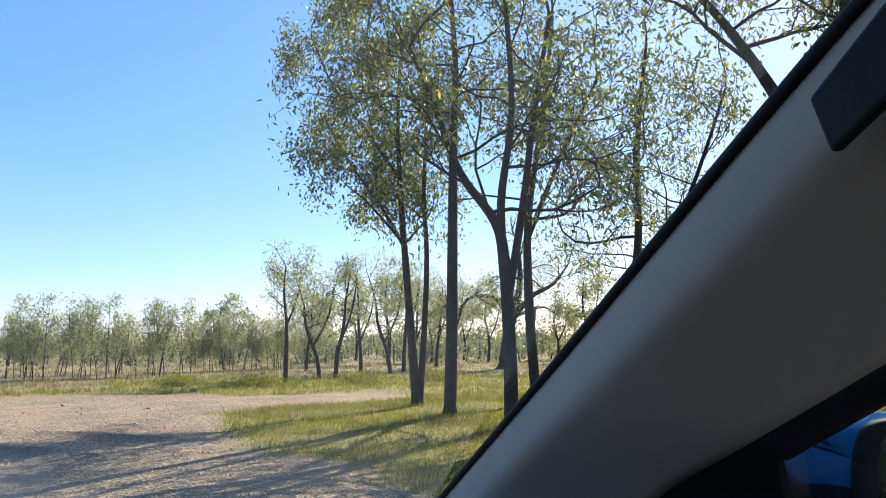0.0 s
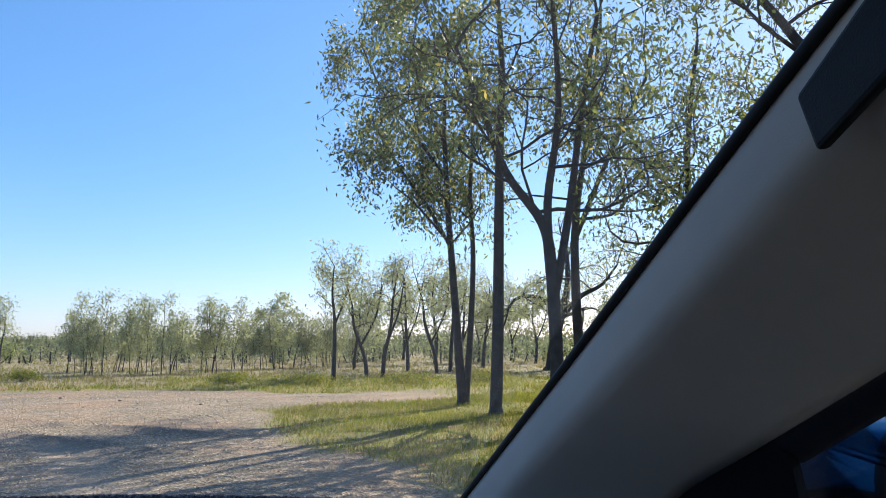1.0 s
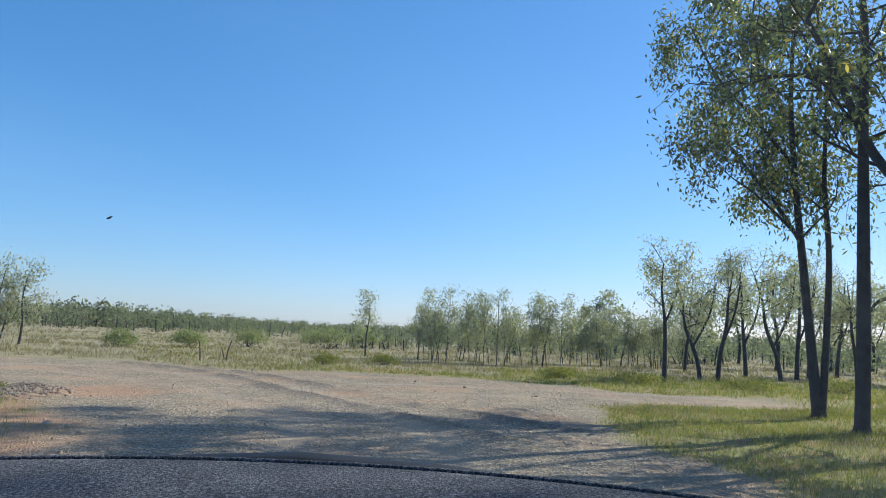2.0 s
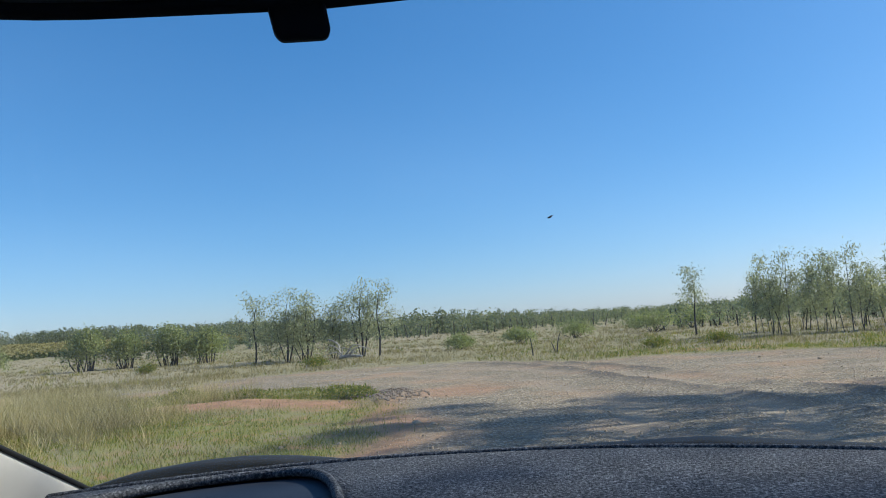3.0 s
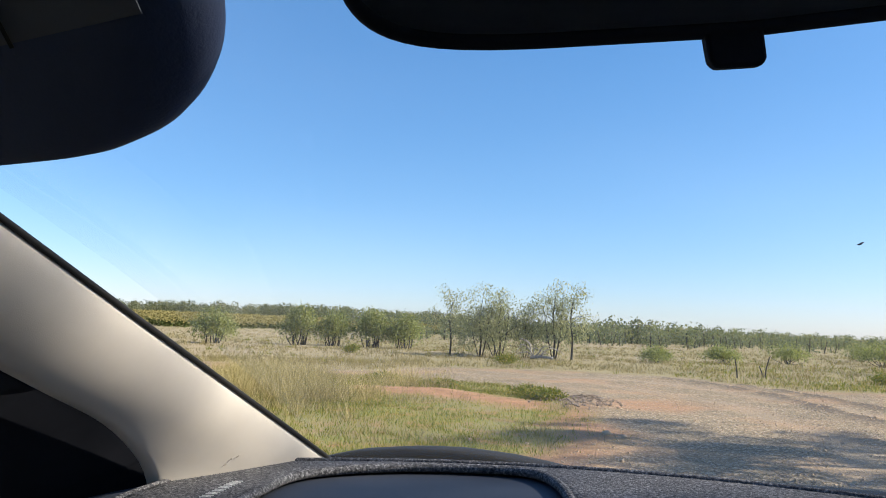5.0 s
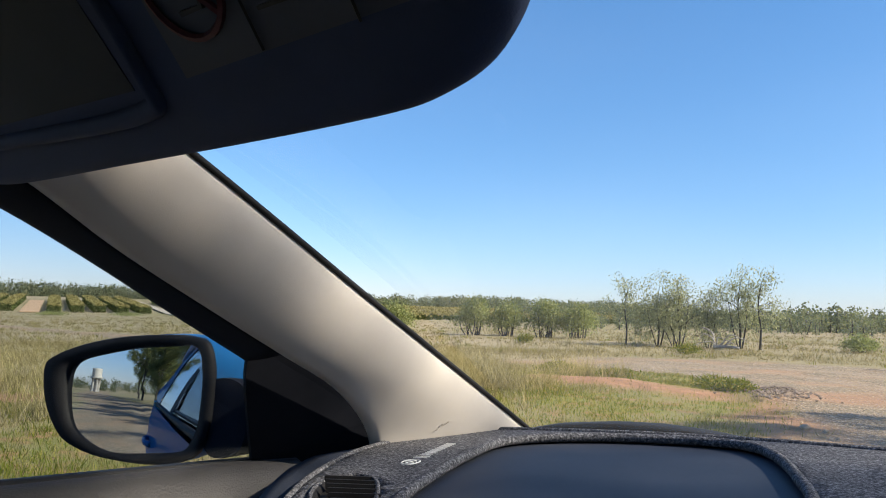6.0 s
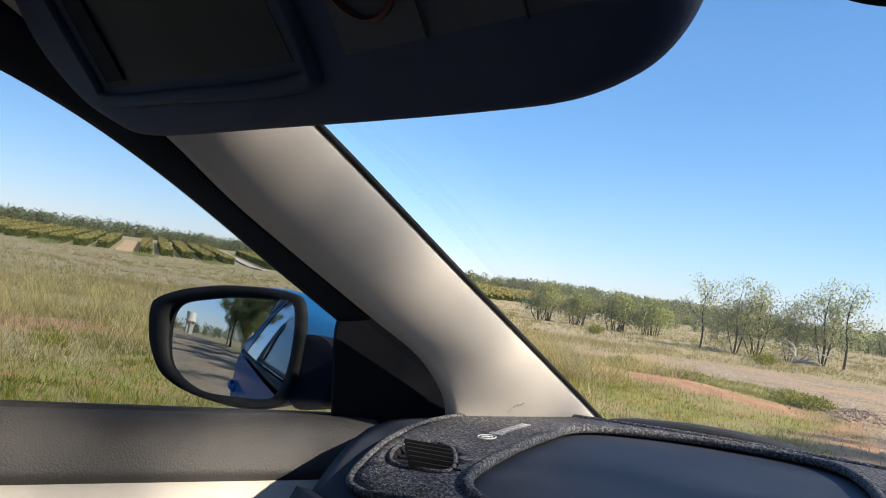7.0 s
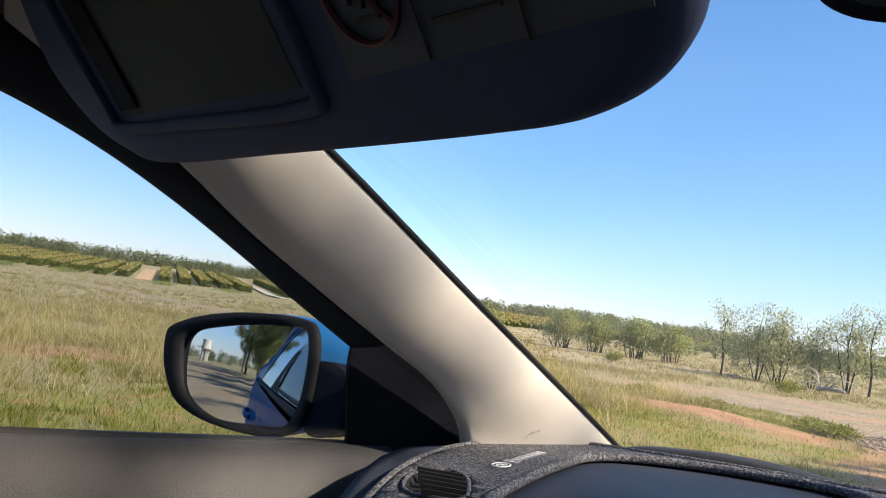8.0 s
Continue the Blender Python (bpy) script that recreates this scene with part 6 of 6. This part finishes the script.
def spoil_heap():
    """Dark clods pushed up along the corner of the gravel."""
    rnd = np.random.RandomState(61)
    at = (-6.0, 12.2)
    heap = thing("spoil_heap", "low mound of grey-brown clods at the gravel edge", "heap", "", (*at, float(height_at(*at))))
    clods = []
    for i in range(420):
        a, b = rnd.normal() * 0.48, rnd.normal() * 0.26
        r = rnd.uniform(0.010, 0.036)
        c = np.array((-0.45 * a + 0.89 * b, 0.89 * a + 0.45 * b, 0.13 * math.exp(-(a / 0.6) ** 2 - (b / 0.32) ** 2) * rnd.uniform(0.3, 1.0)))
        ring = rnd.uniform(0.6, 1.2, 7)
        v = [c + r * ring[k] * np.array(q) for k, q in enumerate(((1, 0, 0), (0.3, 0.9, 0.1), (-0.8, 0.5, 0), (-0.7, -0.6, 0.1), (0.4, -0.9, 0), (0.1, 0, 0.8), (0, 0, -0.6)))]
        clods.append((v, [(k, (k + 1) % 5, 5) for k in range(5)] + [((k + 1) % 5, k, 6) for k in range(5)]))
    part("clods", joined(clods), CLOD, heap, "dark brown earth clods")


spoil_heap()


def dead_tree():
    at = (-17.9, 31.0)
    t = thing("fallen_tree", "bleached fallen tree with bare curved branches", "fallen tree", "", (*at, float(height_at(*at))))
    rnd = np.random.RandomState(77)
    lat = Vector((0.866, 0.5, 0))
    log = spline([lat * -0.4 + Vector((0, 0, 0.10)), lat * 0.1 + Vector((0, -0.1, 0.16)), lat * 0.75 + Vector((0.1, -0.3, 0.10))], 8)
    smooth(part("log", tube(log, list(np.linspace(0.10, 0.06, len(log))), 10), DEAD_WOOD, t))
    # limbs that arch up from the butt and hang over, and low broken ones
    for a, b, h, d in ((-0.4, -1.0, 1.25, -0.1), (-0.3, -0.75, 0.9, -1.1), (-0.1, 0.6, 0.85, 1.5), (0.0, 0.9, 0.7, 1.7), (-0.3, 0.3, 0.55, 0.9), (0.1, 0.5, 0.40, 1.0), (-0.2, -0.6, 0.45, -1.2), (-0.35, 0.0, 0.7, 0.6)):
        j = rnd.uniform(-0.12, 0.12, 3)
        pts = [lat * a + Vector((0, 0, 0.12)), lat * (a * 0.6 + b * 0.4 + j[0]) + Vector((0.1, -0.2, h * 0.75)), lat * (b + j[1]) + Vector((0, -0.3, h)), lat * (b * 0.4 + d * 0.6 + j[2]) + Vector((0, -0.4, h * 0.85)), lat * d + Vector((0, -0.45, h * 0.5))]
        p = spline(pts, 5)
        p = [Vector(q) * 0.80 for q in p]
        smooth(part("bare_branch", tube(p, list(np.linspace(0.036, 0.009, len(p))), 6), DEAD_WOOD, t))


dead_tree()


def stake(at, h, lean):
    p = thing("stake", "thin weathered wooden stake in the grass", "post", "stakes", (*at, float(height_at(*at)) - 0.05))
    pts = [(0, 0, 0), (lean * 0.3, 0, h * 0.5), (lean, 0.02, h)]
    smooth(part("stick", tube(spline(pts, 5), list(np.linspace(0.026, 0.016, 11)), 7), BARK, p))


stake((-7.4, 26.4), 0.72, -0.08)
stake((-6.8, 27.6), 0.78, 0.16)
stake((-6.9, 27.7), 0.45, -0.12)


def water_tank():
    """Concrete tank on a legged stand, seen in the door mirror."""
    x, y = -15.0, -94.0
    z = float(height_at(x, y))
    t = thing("water_tank", "round concrete water tank on a tall concrete stand", "water tank", "", (x, y, z))
    k = 40

    def drum(r, z0, z1):
        p = [(r * math.cos(2 * math.pi * i / k), r * math.sin(2 * math.pi * i / k)) for i in range(k)]
        return [(a, b, z0) for a, b in p] + [(a, b, z1) for a, b in p], [(i, (i + 1) % k, k + (i + 1) % k, k + i) for i in range(k)] + [tuple(range(k))[::-1], tuple(range(k, 2 * k))]

    part("tank", drum(1.6, 3.4, 5.4), CONCRETE, t, "pale concrete tank drum")
    part("platform", drum(2.0, 3.15, 3.4), CONCRETE, t, "round concrete platform")
    for i in range(6):
        a = 2 * math.pi * i / 6
        part("leg", box(1.25 * math.cos(a), 1.25 * math.sin(a), 1.57, 0.4, 0.4, 3.16), CONCRETE, t)
    part("stair_core", drum(0.7, 0.0, 3.15), CONCRETE, t)


water_tank()
